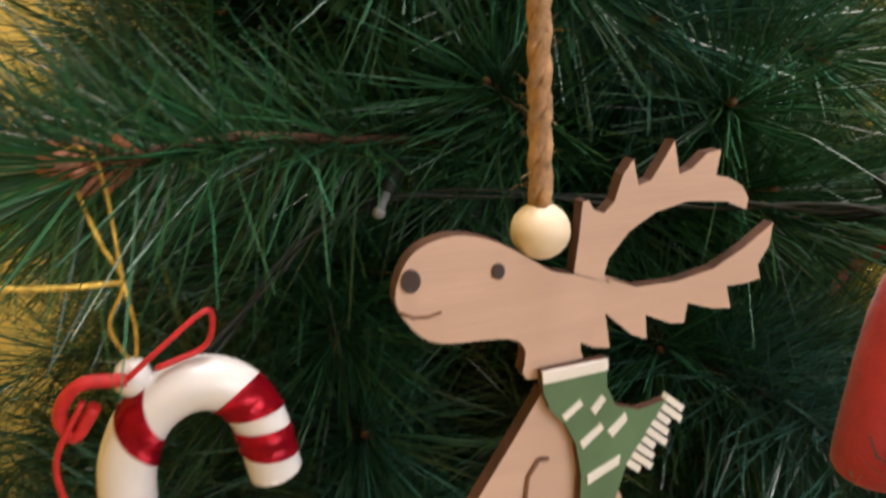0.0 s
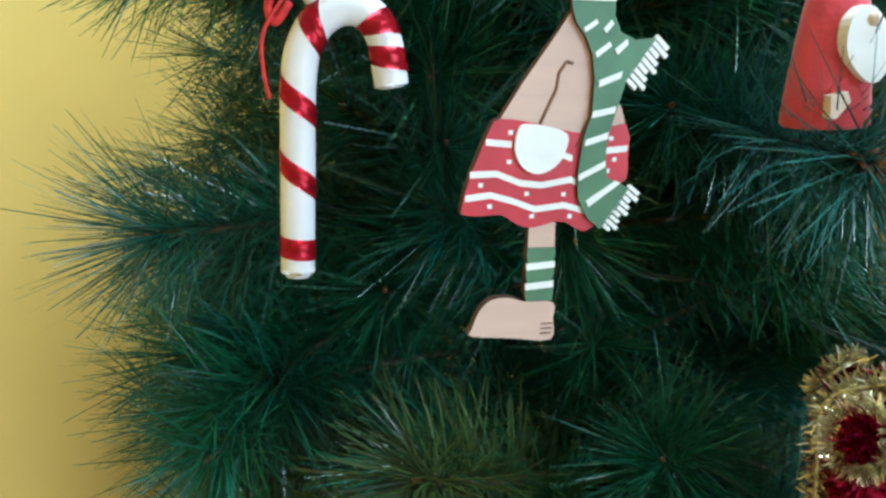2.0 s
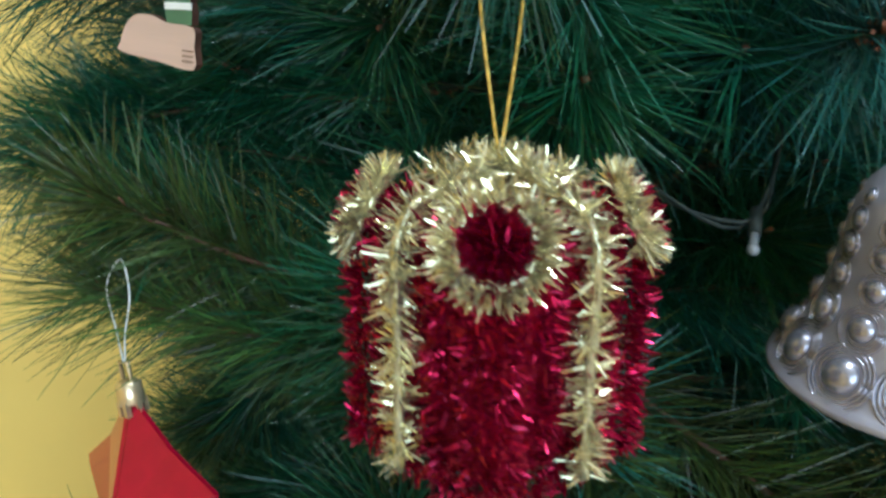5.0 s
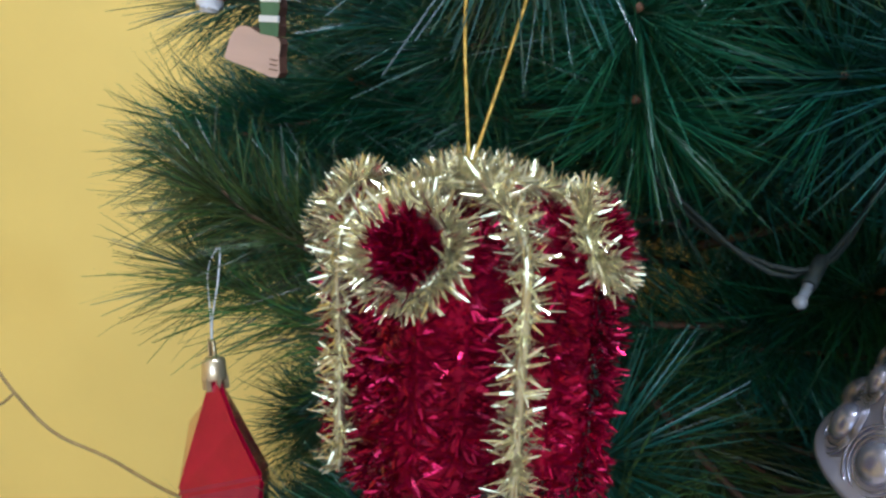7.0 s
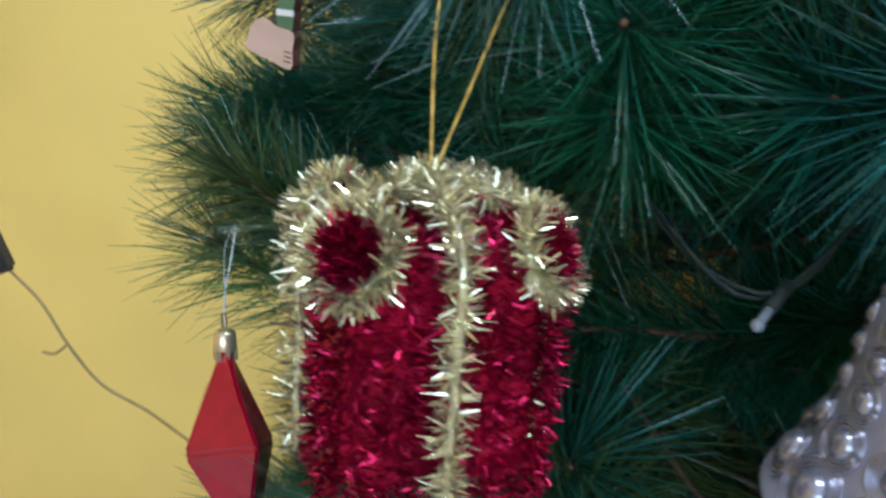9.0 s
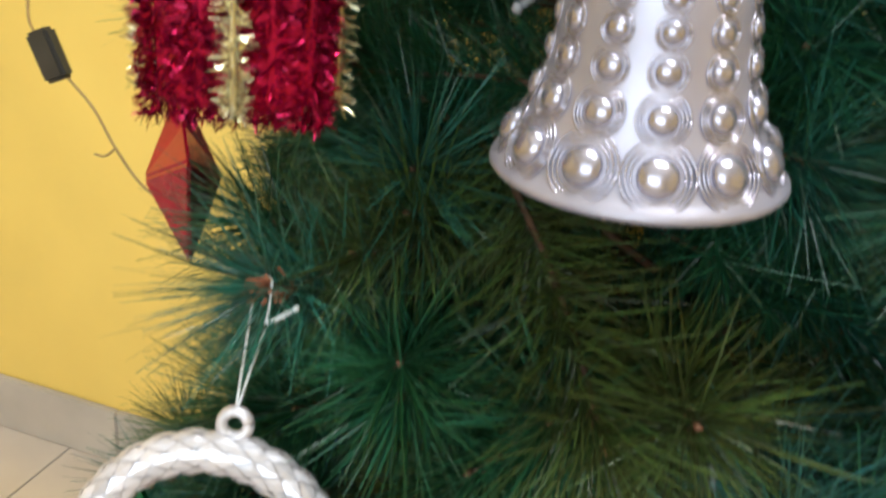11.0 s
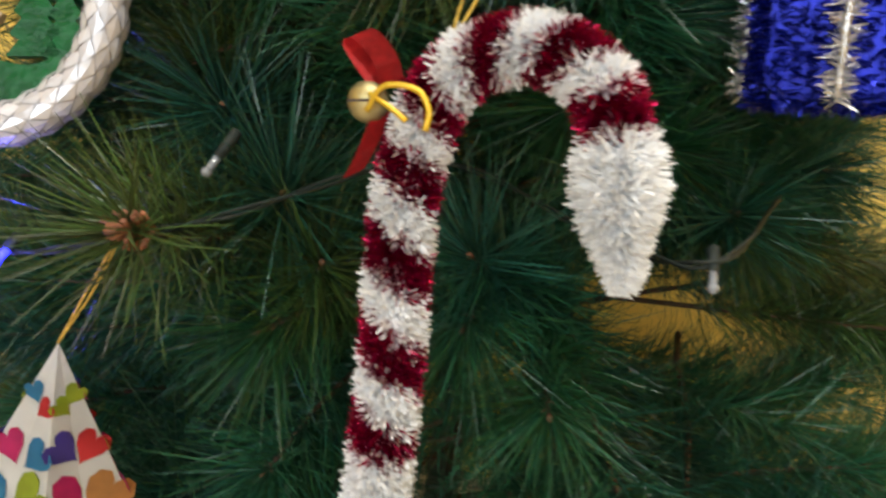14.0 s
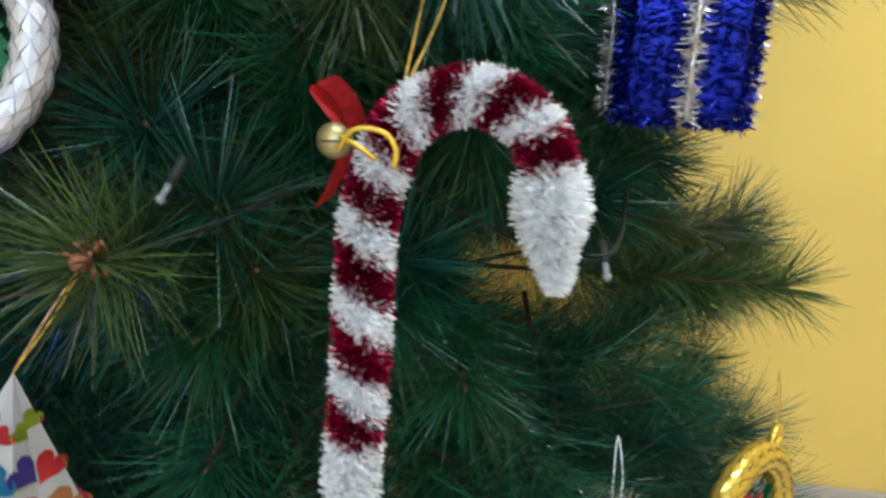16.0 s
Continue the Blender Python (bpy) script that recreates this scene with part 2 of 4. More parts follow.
def prism(bm, pts, y0, y1, mi=0, side=None):
    """A flat cut-out: the outline pts (x, z) from y0 (front) to y1 (back)."""
    front = [bm.verts.new((p[0], y0, p[1])) for p in pts]
    back = [bm.verts.new((p[0], y1, p[1])) for p in pts]
    made = [bm.faces.new(front), bm.faces.new(back[::-1])]
    made[0].material_index = made[1].material_index = mi
    for i in range(len(pts)):
        j = (i + 1) % len(pts)
        f = bm.faces.new((front[j], front[i], back[i], back[j]))
        f.material_index = mi if side is None else side
        made.append(f)
    bmesh.ops.recalc_face_normals(bm, faces=made)


def lathe(bm, profile, seg=40, mi=0, squash=1.0):
    rings = [[bm.verts.new((r * math.cos(2 * math.pi * k / seg), r * squash * math.sin(2 * math.pi * k / seg), z)) for k in range(seg)] for r, z in profile]
    for a, b in zip(rings, rings[1:]):
        for k in range(seg):
            f = bm.faces.new((a[k], a[(k + 1) % seg], b[(k + 1) % seg], b[k]))
            f.smooth, f.material_index = True, mi
    bm.faces.new(rings[0][::-1]).material_index = mi
    bm.faces.new(rings[-1]).material_index = mi


def ball(bm, c, r, mi=0, scale=(1, 1, 1), u=14, v=9):
    res = bmesh.ops.create_uvsphere(bm, u_segments=u, v_segments=v, radius=r)
    for w in res["verts"]:
        w.co = Vector((w.co.x * scale[0], w.co.y * scale[1], w.co.z * scale[2])) + Vector(c)
        for f in w.link_faces:
            f.material_index, f.smooth = mi, True


def strip(verts, faces, p, d, length, width, bend, rng):
    """One narrow tapering strip of two quads from p along d."""
    side = d.cross(Vector((rng.uniform(-1, 1), rng.uniform(-1, 1), rng.uniform(-1, 1))))
    if side.length < 1e-4:
        side = d.orthogonal()
    side.normalize()
    droop = side.cross(d) * bend
    n = len(verts)
    w = side * width * 0.5
    mid = p + d * length * 0.55 + droop * 0.3 * length
    tip = p + d * length + droop * length
    verts.extend((p - w, p + w, mid - w, mid + w, tip - w * 0.35, tip + w * 0.35))
    faces.extend(((n, n + 1, n + 3, n + 2), (n + 2, n + 3, n + 5, n + 4)))


def strips_mesh(name, verts, faces, material, parent, label=""):
    me = bpy.data.meshes.new(name)
    me.from_pydata([tuple(v) for v in verts], [], faces)
    for m in material if isinstance(material, (list, tuple)) else [material]:
        me.materials.append(m)
    ob = new(name, me)
    ob.parent = parent
    if label:
        ob["label"] = label
    return tagged(ob, kind="stuff")


def rand_dir(rng):
    while True:
        v = Vector((rng.uniform(-1, 1), rng.uniform(-1, 1), rng.uniform(-1, 1)))
        if 0.05 < v.length < 1:
            return v.normalized()


# ---- the room ----


def slab(name, lo, hi, material, label="", parent=None):
    bm = bmesh.new()
    add_box(bm, lo, hi)
    return tagged(link(name, bm, material, parent, label), kind="structure")


Y_WALL = 0.25
slab("wall_north", (-2.6, Y_WALL, 0), (2.6, Y_WALL + 0.15, 2.7), WALL, "plain yellow painted wall behind the tree")
slab("wall_west", (-2.75, -3.3, 0), (-2.6, Y_WALL + 0.15, 2.7), WALL, "plain yellow painted side wall")
slab("wall_east", (2.6, -3.3, 0), (2.75, Y_WALL + 0.15, 2.7), WALL, "plain yellow painted side wall")
south = tagged(new("wall_south"), "yellow painted wall with a wide window", "wall", kind="structure")
for lo, hi in (((-2.6, -3.3, 0), (-1.4, -3.15, 2.7)), ((1.0, -3.3, 0), (2.6, -3.15, 2.7)), ((-1.4, -3.3, 0), (1.0, -3.15, 0.75)), ((-1.4, -3.3, 2.35), (1.0, -3.15, 2.7))):
    bm = bmesh.new()
    add_box(bm, lo, hi)
    part("wall_panel", bm, WALL, south)
window = tagged(new("window_1"), "wide window with a pale painted frame", "window", kind="structure")
for lo, hi in (((-1.4, -3.27, 0.75), (-1.34, -3.2, 2.35)), ((0.94, -3.27, 0.75), (1.0, -3.2, 2.35)), ((-1.34, -3.27, 0.75), (0.94, -3.2, 0.81)), ((-1.34, -3.27, 2.29), (0.94, -3.2, 2.35)), ((-0.23, -3.27, 0.81), (-0.17, -3.2, 2.29))):
    bm = bmesh.new()
    add_box(bm, lo, hi, bevel=0.004)
    part("window_frame", bm, GLASS_FRAME, window)
slab("ceiling", (-2.75, -3.3, 2.7), (2.75, Y_WALL + 0.15, 2.8), WHITEWASH, "white painted ceiling")
ceil_light = thing("ceiling_light", pose(0.2, -0.55, 2.7), "slim white ceiling lamp with a glowing diffuser", "lamp")
bm = bmesh.new()
add_box(bm, (-0.62, -0.16, -0.06), (0.62, 0.16, 0), bevel=0.005)
part("housing", bm, GLASS_FRAME, ceil_light)
bm = bmesh.new()
add_box(bm, (-0.55, -0.125, -0.075), (0.55, 0.125, -0.06), bevel=0.003)
part("diffuser", bm, LAMP, ceil_light)
floor = slab("floor", (-2.75, -3.3, -0.1), (2.75, Y_WALL + 0.15, -0.003), GROUT, "floor of large pale beige tiles")
bm = bmesh.new()
add_box(bm, (-0.2985, -0.2985, -0.0029), (0.2985, 0.2985, 0), bevel=0.0008)
tile = part("tile", bm, FLOOR, floor)
tile.location = (-2.4, -0.05, 0)
for i in range(9):
    for j in range(6):
        if i or j:
            t2 = new("tile", tile.data)
            t2.parent, t2.location = floor, (-2.4 + 0.6 * i, -0.05 - 0.6 * j, 0)
skirting = tagged(new("baseboard"), "grey-beige tiled skirting along the yellow wall", "skirting", kind="structure")
bm = bmesh.new()
add_box(bm, (-0.299, -0.012, 0), (0.299, 0, 0.105), bevel=0.002)
sk = part("skirting_tile", bm, SKIRT, skirting)
sk.location = (-2.3, Y_WALL, 0)
for i in range(1, 8):
    s2 = new("skirting_tile", sk.data)
    s2.parent, s2.location = skirting, (-2.3 + 0.6 * i, Y_WALL, 0)

# ---- the tree ----
AXIS = Vector((-0.042, -0.108, 0))


def reach(z):
    """How far the needle tips come out from the trunk at height z."""
    prof = ((0.1, 0.42), (0.3, 0.40), (0.5, 0.385), (0.65, 0.355), (0.86, 0.352), (0.98, 0.300), (1.06, 0.26), (1.2, 0.205), (1.5, 0.04))
    for (z0, r0), (z1, r1) in zip(prof, prof[1:]):
        if z <= z1:
            return r0 + (r1 - r0) * max(0, z - z0) / (z1 - z0)
    return 0.04


def needle_set(seed, count, length, stem=0.19, spread=1.0):
    """Needles round a twig whose tip lies at the origin and which comes from -x."""
    rng = random.Random(seed)
    verts, faces = [], []
    for i in range(count):
        u = rng.random() ** 1.5
        s = -stem * u
        az = rng.uniform(0, 2 * math.pi)
        lo, hi = (10, 76) if u < 0.10 else (28, 66)
        ang = radians(rng.uniform(lo, hi)) * spread
        d = Vector((math.cos(ang), math.sin(ang) * math.cos(az), math.sin(ang) * math.sin(az)))
        ln = length * rng.uniform(0.72, 1.08)
        strip(verts, faces, Vector((s, 0, 0)), d, ln, rng.uniform(0.00042, 0.00075), rng.uniform(-0.16, 0.24), rng)
    return verts, faces


def stem_mesh(seed, stem, big=1.0):
    rng = random.Random(seed)
    bm = bmesh.new()
    pts = [Vector((-stem * k / 6, 0.004 * math.sin(k * 1.3 + seed), -0.006 * (k / 6) ** 2)) for k in range(7)]
    pts[0] = Vector((0.004, 0, 0))
    tube(bm, pts, 0.0011, 6, 0, taper=0.0024)
    ball(bm, (0.004, 0, 0), 0.0016 * big, 1, (1.5, 1, 1), 8, 5)
    for k in range(14):
        p = Vector((-0.002 - 0.001 * k, 0, 0))
        a = rng.uniform(0, 6.28)
        tube(bm, [p, p + Vector((0.004, 0.003 * math.cos(a), 0.003 * math.sin(a))) * big], 0.0004 * big, 4, 1)
    me = bpy.data.meshes.new("branch")
    bm.to_mesh(me)
    bm.free()
    me.materials.append(STEM)
    me.materials.append(STEM_TIP if big == 1.0 else HOOK_TIP)
    return me


STEMS = [stem_mesh(s, ln) for s, ln in enumerate((0.10, 0.15, 0.20, 0.25, 0.30))]
HOOK_STEM = stem_mesh(7, 0.25, 2.4)
NEEDLES = []
for k in range(9):
    v, f = needle_set(100 + k, 880, (0.056, 0.060, 0.052)[k % 3], 0.17 + 0.01 * (k % 3))
    me = bpy.data.meshes.new("needles")
    me.from_pydata([tuple(p) for p in v], [], f)
    me.materials.append((NEEDLE, NEEDLE_BLUE, NEEDLE, NEEDLE_BLUE, NEEDLE, NEEDLE_WARM_LIT, NEEDLE, NEEDLE_BLUE, NEEDLE)[k])
    NEEDLES.append(me)
v, f = needle_set(77, 950, 0.060, 0.11, 1.15)
HERO = bpy.data.meshes.new("needles")
HERO.from_pydata([tuple(p) for p in v], [], f)
HERO.materials.append(NEEDLE_SHINY_LIT)

tree = thing("christmas_tree", Matrix.Translation(AXIS), "artificial green pine christmas tree with long soft needles", "christmas tree")
bm = bmesh.new()
tube(bm, [(0, 0, 0.02), (0, 0, 0.8), (0, 0, 1.5)], 0.016, 12, 0, taper=0.008)
part("trunk", bm, TRUNK, tree, "dark green metal pole")
bm = bmesh.new()
for k in range(4):
    a = k * math.pi / 2 + 0.5
    tube(bm, [(0, 0, 0.11), (0.10 * math.cos(a), 0.10 * math.sin(a), 0.06), (0.22 * math.cos(a), 0.22 * math.sin(a), 0.008)], 0.008, 8)
part("stand", bm, TRUNK, tree, "folding metal stand with four feet")

# hung things: place, and how much room they need round them
HANG = [((-0.333, -0.193, 1.0), 0.075), ((-0.278, -0.27, 1.06), 0.085), ((-0.278, -0.27, 0.98), 0.075), ((-0.203, -0.335, 1.03), 0.065), ((-0.203, -0.3755, 0.875), 0.085), ((-0.05, -0.385, 0.885), 0.085),
        ((-0.305, -0.268, 0.755), 0.085), ((-0.19, -0.43, 0.666), 0.085), ((0.0, -0.456, 0.62), 0.075), ((0.045, -0.45, 0.65), 0.07), ((0.0, -0.462, 0.55), 0.06), ((0.128, -0.345, 0.70), 0.07), ((-0.137, -0.46, 0.51), 0.065), ((0.213, -0.361, 0.471), 0.075), ((0.06, -0.318, 0.77), 0.05), ((-0.040, -0.305, 0.965), 0.045)]


def limit(p, r):
    """Keeps twigs behind the things that hang on the tree."""
    for q, room in HANG:
        q = Vector(q) - AXIS
        d = (p - AXIS)
        ang = abs((math.atan2(d.y, d.x) - math.atan2(q.y, q.x) + math.pi) % (2 * math.pi) - math.pi)
        side = math.hypot(ang * 0.33, d.z - q.z)
        if side < room + 0.015:
            r = min(r, math.hypot(q.x, q.y) - 0.02 - 0.03 * (1 - side / (room + 0.015)))
    return r


def twig_pose(tip, yaw, lift, roll):
    return Matrix.Translation(tip) @ Euler((roll, -lift, yaw)).to_matrix().to_4x4()


def add_branch(m, needles, stem=None):
    d = m.translation - AXIS
    b = new("branch", stem or STEMS[min(4, max(0, int(math.hypot(d.x, d.y) / 0.05 - 2)))])
    b.parent, b.matrix_basis = tree, Matrix.Translation(-AXIS) @ m
    n = tagged(new("needles", needles), kind="stuff")
    n.parent = b
    return b


# twigs on which things hang, tips towards the room
HOOKS = {"gift": (-0.197, -0.352, 0.990), "bell": (-0.066, -0.352, 0.948), "cane": (-0.313, -0.190, 1.107), "wreath": (-0.1875, -0.388, 0.772), "tinsel": (0.0085, -0.417, 0.735), "paper": (-0.111, -0.449, 0.596), "low": (0.073, -0.440, 0.486)}
for n, (key, p) in enumerate(HOOKS.items()):
    q = Vector(p) - AXIS
    yaw = math.atan2(q.y, q.x) + {"gift": 0.1, "cane": -0.35, "tinsel": -0.1}.get(key, 0.0)
    add_branch(twig_pose(Vector(p), yaw, radians({"gift": -4, "tinsel": 6, "wreath": 20}.get(key, 10)), n), HERO if key in ("gift", "tinsel", "bell") else NEEDLES[n], HOOK_STEM)
# fuller tufts at the wall side
for n, (p, yaw, lift) in enumerate((((-0.335, -0.075, 1.125), 2.9, 25), ((-0.318, -0.085, 1.085), 3.2, 8), ((-0.352, -0.120, 0.972), 3.1, 5), ((-0.355, -0.15, 0.90), 3.3, -6), ((-0.362, -0.155, 0.885), 3.5, 0), ((-0.225, -0.335, 0.672), 4.0, 5), ((-0.215, -0.34, 0.625), 4.1, -4))):
    add_branch(twig_pose(Vector(p), yaw, radians(lift), n), NEEDLES[(n * 2 + 3) % 9])

# dark hollows between the layers, and a gap right through to the wall
HOLLOWS = [((-0.146, -0.388, 0.890), 0.055), ((-0.135, -0.393, 0.845), 0.04), ((-0.072, -0.406, 0.812), 0.03), ((0.012, -0.403, 0.622), 0.03), ((0.090, -0.377, 0.527), 0.04), ((-0.255, -0.320, 1.035), 0.04), ((-0.305, -0.243, 1.035), 0.03)]
GAP = Vector((0.090, -0.410, 0.590)), Vector((0.041, 0.957, -0.289)).normalized()


def hollow(p):
    d = p - AXIS
    for q, room in HOLLOWS:
        q = Vector(q) - AXIS
        ang = abs((math.atan2(d.y, d.x) - math.atan2(q.y, q.x) + math.pi) % (2 * math.pi) - math.pi)
        if math.hypot(ang * 0.33, d.z - q.z) < room:
            return 0.5
    return 1.0


def in_gap(m):
    for back in (-0.03, 0.02, 0.07, 0.12):
        q = m @ Vector((-back, 0, 0)) - GAP[0]
        if (q - GAP[1] * q.dot(GAP[1])).length < 0.042:
            return True
    return False


rng = random.Random(11)
rest_v, rest_f = [], []
spread_sets = [needle_set(300 + k, 280, 0.055, 0.17) for k in range(5)]
count = 0
for i in range(1050):
    z = 0.16 + 1.24 * ((i * 0.5698403) % 1.0)
    th = i * 0.7548777 * 2 * math.pi + rng.uniform(-0.2, 0.2)
    deep = 1.0 if i % 3 else rng.uniform(0.55, 0.85)
    gap = 0.74 if math.cos(th) > 0.45 and 0.57 < z < 0.76 else 0.89 if math.cos(th) < -0.42 and 0.64 < z < 0.80 else 1.0
    r = (reach(z) * gap - 0.042) * deep * rng.uniform(0.84, 1.05)
    tip = AXIS + Vector((r * math.cos(th), r * math.sin(th), z))
    sunk = hollow(tip)
    if sunk < 1 and i % 5 < 3:
        continue
    r = min(r, limit(tip, r + 0.045) - 0.045, r * sunk)
    if r < 0.03:
        continue
    tip = AXIS + Vector((r * math.cos(th), r * math.sin(th), z))
    if tip.y > Y_WALL - 0.06:
        continue
    m = twig_pose(tip, th + rng.uniform(-0.62, 0.62), radians(rng.uniform(-20, 36)), rng.uniform(0, 6))
    if in_gap(m):
        continue
    front = math.sin(th) < 0.3 and 0.32 < z < 1.22 and deep == 1.0
    if front and count < 285:
        count += 1
        add_branch(m, NEEDLES[rng.choice((0, 1, 2, 3, 4, 6, 7, 8, 0, 5, 3, 5))])
    else:
        vs, fs = spread_sets[i % 5]
        base = len(rest_v)
        mm = Matrix.Translation(-AXIS) @ m
        rest_v.extend(mm @ p for p in vs)
        rest_f.extend(tuple(base + k for k in q) for q in fs)
strips_mesh("inner_needles", rest_v, rest_f, NEEDLE, tree, "dense dark green inner needles")

# ---- hung things ----


def cord(name, pts, r, material, parent, label="", seg=6, smooth=True):
    bm = bmesh.new()
    tube(bm, smooth_path(pts, 6) if smooth else pts, r, seg)
    return part(name, bm, material, parent, label)


def local(ob, p):
    return ob.matrix_world.inverted() @ Vector(p)


def moose():
    U = 0.000186
    m = pose(-0.2785, -0.2697, 1.0315, 0, 6, -33)
    ob = thing("moose_ornament", m, "painted plywood moose cut-out with red skirt and green striped scarf", "ornament")
    P = lambda pts: [((x - 990) * U * 1.06, (400 - y) * U) for x, y in pts]
    bm = bmesh.new()
    SM = lambda pts, n=3: [(q.x, q.y) for q in smooth_closed([(*p, 0) for p in pts], n)]
    # 0 wood 1 shaded edge 2 red 3 green 4 white 5 ink 6 line
    T = 0.0
    head = SM([(859, 157), (867, 126), (886, 105), (921, 97), (957, 106), (995, 128), (1030, 153), (1056, 162), (1094, 181), (1090, 219), (1067, 246), (1069, 280), (1002, 280), (1001, 246), (988, 228), (959, 222), (911, 217), (887, 206), (869, 184)])
    prism(bm, P(head), T, T + 0.0036, 0, 1)
    antler = [(1057, 160), (1062, 117), (1065, 79), (1072, 78), (1079, 90), (1091, 95), (1103, 83), (1112, 54), (1124, 37), (1132, 68), (1147, 64), (1163, 40), (1174, 21), (1183, 61), (1199, 56), (1218, 40), (1236, 38), (1232, 68), (1250, 72), (1270, 84), (1280, 100), (1279, 114), (1268, 110), (1250, 101), (1197, 94), (1156, 102), (1123, 121), (1099, 150), (1094, 170), (1104, 183), (1138, 191)]
    antler2 = [(1138, 191), (1189, 193), (1241, 185), (1283, 164), (1322, 137), (1320, 166), (1306, 190), (1312, 209), (1289, 212), (1263, 211), (1272, 242), (1246, 238), (1209, 224), (1206, 250), (1188, 247), (1152, 229), (1156, 262), (1133, 250), (1099, 217), (1107, 263), (1088, 259), (1061, 245)]
    prism(bm, P(antler), T + 0.0002, T + 0.0034, 0, 1)
    prism(bm, P([(1050, 160), (1092, 170), (1104, 183)] + antler2), T + 0.0005, T + 0.0034, 0, 1)
    coat = [(1022, 300), (1060, 310), (1115, 455), (1130, 470), (1142, 510), (1060, 530), (900, 500), (940, 430), (985, 360)]
    prism(bm, P(coat), T, T + 0.0036, 0, 1)
    skirt = SM([(900, 494), (960, 500), (1060, 520), (1140, 500), (1149, 560), (1150, 607), (1125, 625), (1090, 700), (1062, 704), (1036, 688), (1008, 689), (972, 698), (942, 690), (914, 672), (880, 673), (845, 671), (839, 660), (850, 610), (868, 556), (885, 512)], 2)
    prism(bm, P(skirt), T - 0.0006, T + 0.0036, 2, 1)
    prism(bm, P([(967, 690), (1018, 686), (1020, 738), (968, 738)]), T, T + 0.0036, 0, 1)
    sock = [(967, 738), (1020, 738), (1022, 752), (1018, 770), (1022, 788), (1018, 806), (1022, 824), (1021, 846), (970, 846), (966, 828), (970, 808), (966, 790), (970, 770), (966, 752)]
    prism(bm, P(sock), T - 0.0004, T + 0.0036, 3, 1)
    for y in (766, 806):
        prism(bm, P([(966, y + 3), (1021, y - 1), (1021, y + 12), (967, y + 16)]), T - 0.0008, T, 4)
    foot = SM([(868, 911), (946, 920), (1024, 928), (1026, 885), (1024, 850), (970, 846), (937, 836), (903, 839), (881, 861), (869, 894)])
    prism(bm, P(foot), T - 0.0003, T + 0.0036, 0, 1)
    for y in (892, 902, 912):
        prism(bm, P([(1002, y), (1024, y), (1024, y + 2.4), (1002, y + 2.4)]), T - 0.0007, T, 6)
    # arm lines
    for line in ([(1018, 390), (1005, 410), (1002, 440), (985, 480), (975, 505)], [(1018, 390), (1030, 392)], [(1062, 345), (1070, 420), (1068, 490), (1045, 545)]):
        tube(bm, [(p[0], T - 0.0002, p[1]) for p in P(line)], 0.0006, 5, 6)
    # skirt stripes and dots
    for pts in ([(878, 536), (925, 540)], [(1012, 556), (1040, 566)], [(852, 596), (900, 594), (945, 612), (985, 616), (1040, 606), (1052, 612)], [(845, 640), (890, 634), (930, 645), (975, 662), (1030, 655), (1075, 668)], [(1100, 552), (1146, 547)]):
        top = P([(x, y - 6) for x, y in pts])
        low = P([(x, y + 6) for x, y in pts])
        prism(bm, top + low[::-1], T - 0.0009, T - 0.0003, 4)
    for x, y in ((872, 615), (958, 632), (1028, 634), (890, 655), (970, 675), (1043, 677), (922, 518), (922, 572), (1112, 528), (1122, 568), (1110, 590)):
        prism(bm, P([(x - 4, y - 4), (x + 4, y - 4), (x + 4, y + 4), (x - 4, y + 4)]), T - 0.0009, T - 0.0003, 4)
    # scarf
    scarf = [(1014, 268), (1095, 268), (1097, 305), (1110, 334), (1140, 347), (1180, 342), (1152, 386), (1128, 422), (1121, 450), (1112, 485), (1102, 525), (1101, 565), (1108, 602), (1132, 613), (1152, 622), (1132, 662), (1102, 702), (1074, 680), (1054, 642), (1049, 600), (1055, 530), (1068, 482), (1068, 420), (1060, 375), (1046, 345), (1026, 320), (1017, 296)]
    prism(bm, P(scarf), T - 0.0022, T - 0.0002, 3, 1)
    for pts in ([(1014, 268), (1095, 268), (1096, 282), (1016, 283)], [(1040, 330), (1062, 314), (1066, 321), (1044, 337)], [(1076, 330), (1090, 314), (1095, 321), (1082, 338)], [(1064, 372), (1090, 352), (1094, 360), (1068, 381)], [(1100, 366), (1122, 346), (1125, 356), (1106, 375)],
                [(1075, 422), (1118, 404), (1117, 416), (1076, 434)], [(1069, 478), (1112, 468), (1110, 480), (1067, 490)], [(1060, 530), (1102, 516), (1101, 528), (1058, 542)], [(1051, 596), (1100, 570), (1101, 581), (1052, 607)], [(1068, 646), (1124, 608), (1134, 612), (1074, 658)]):
        prism(bm, P(pts), T - 0.0027, T - 0.0018, 4)
    for (ax, ay), (bx, by), out in (((1182, 336), (1126, 424), (24, 22)), ((1156, 616), (1102, 698), (20, 16))):
        for k in range(9):
            f0, f1 = k / 9, (k + 0.72) / 9
            x0, y0, x1, y1 = ax + (bx - ax) * f0, ay + (by - ay) * f0, ax + (bx - ax) * f1, ay + (by - ay) * f1
            j = 1 + 0.25 * math.sin(k * 2.1)
            prism(bm, P([(x0, y0), (x0 + out[0] * j, y0 + out[1] * j), (x1 + out[0] * j, y1 + out[1] * j), (x1, y1)]), T - 0.0022, T - 0.0004, 4)
    pocket = SM([(944, 503), (985, 506), (1025, 520), (1022, 556), (1005, 581), (975, 594), (946, 582), (930, 552), (932, 518)])
    prism(bm, P(pocket), T - 0.0022, T - 0.0003, 4, 4)
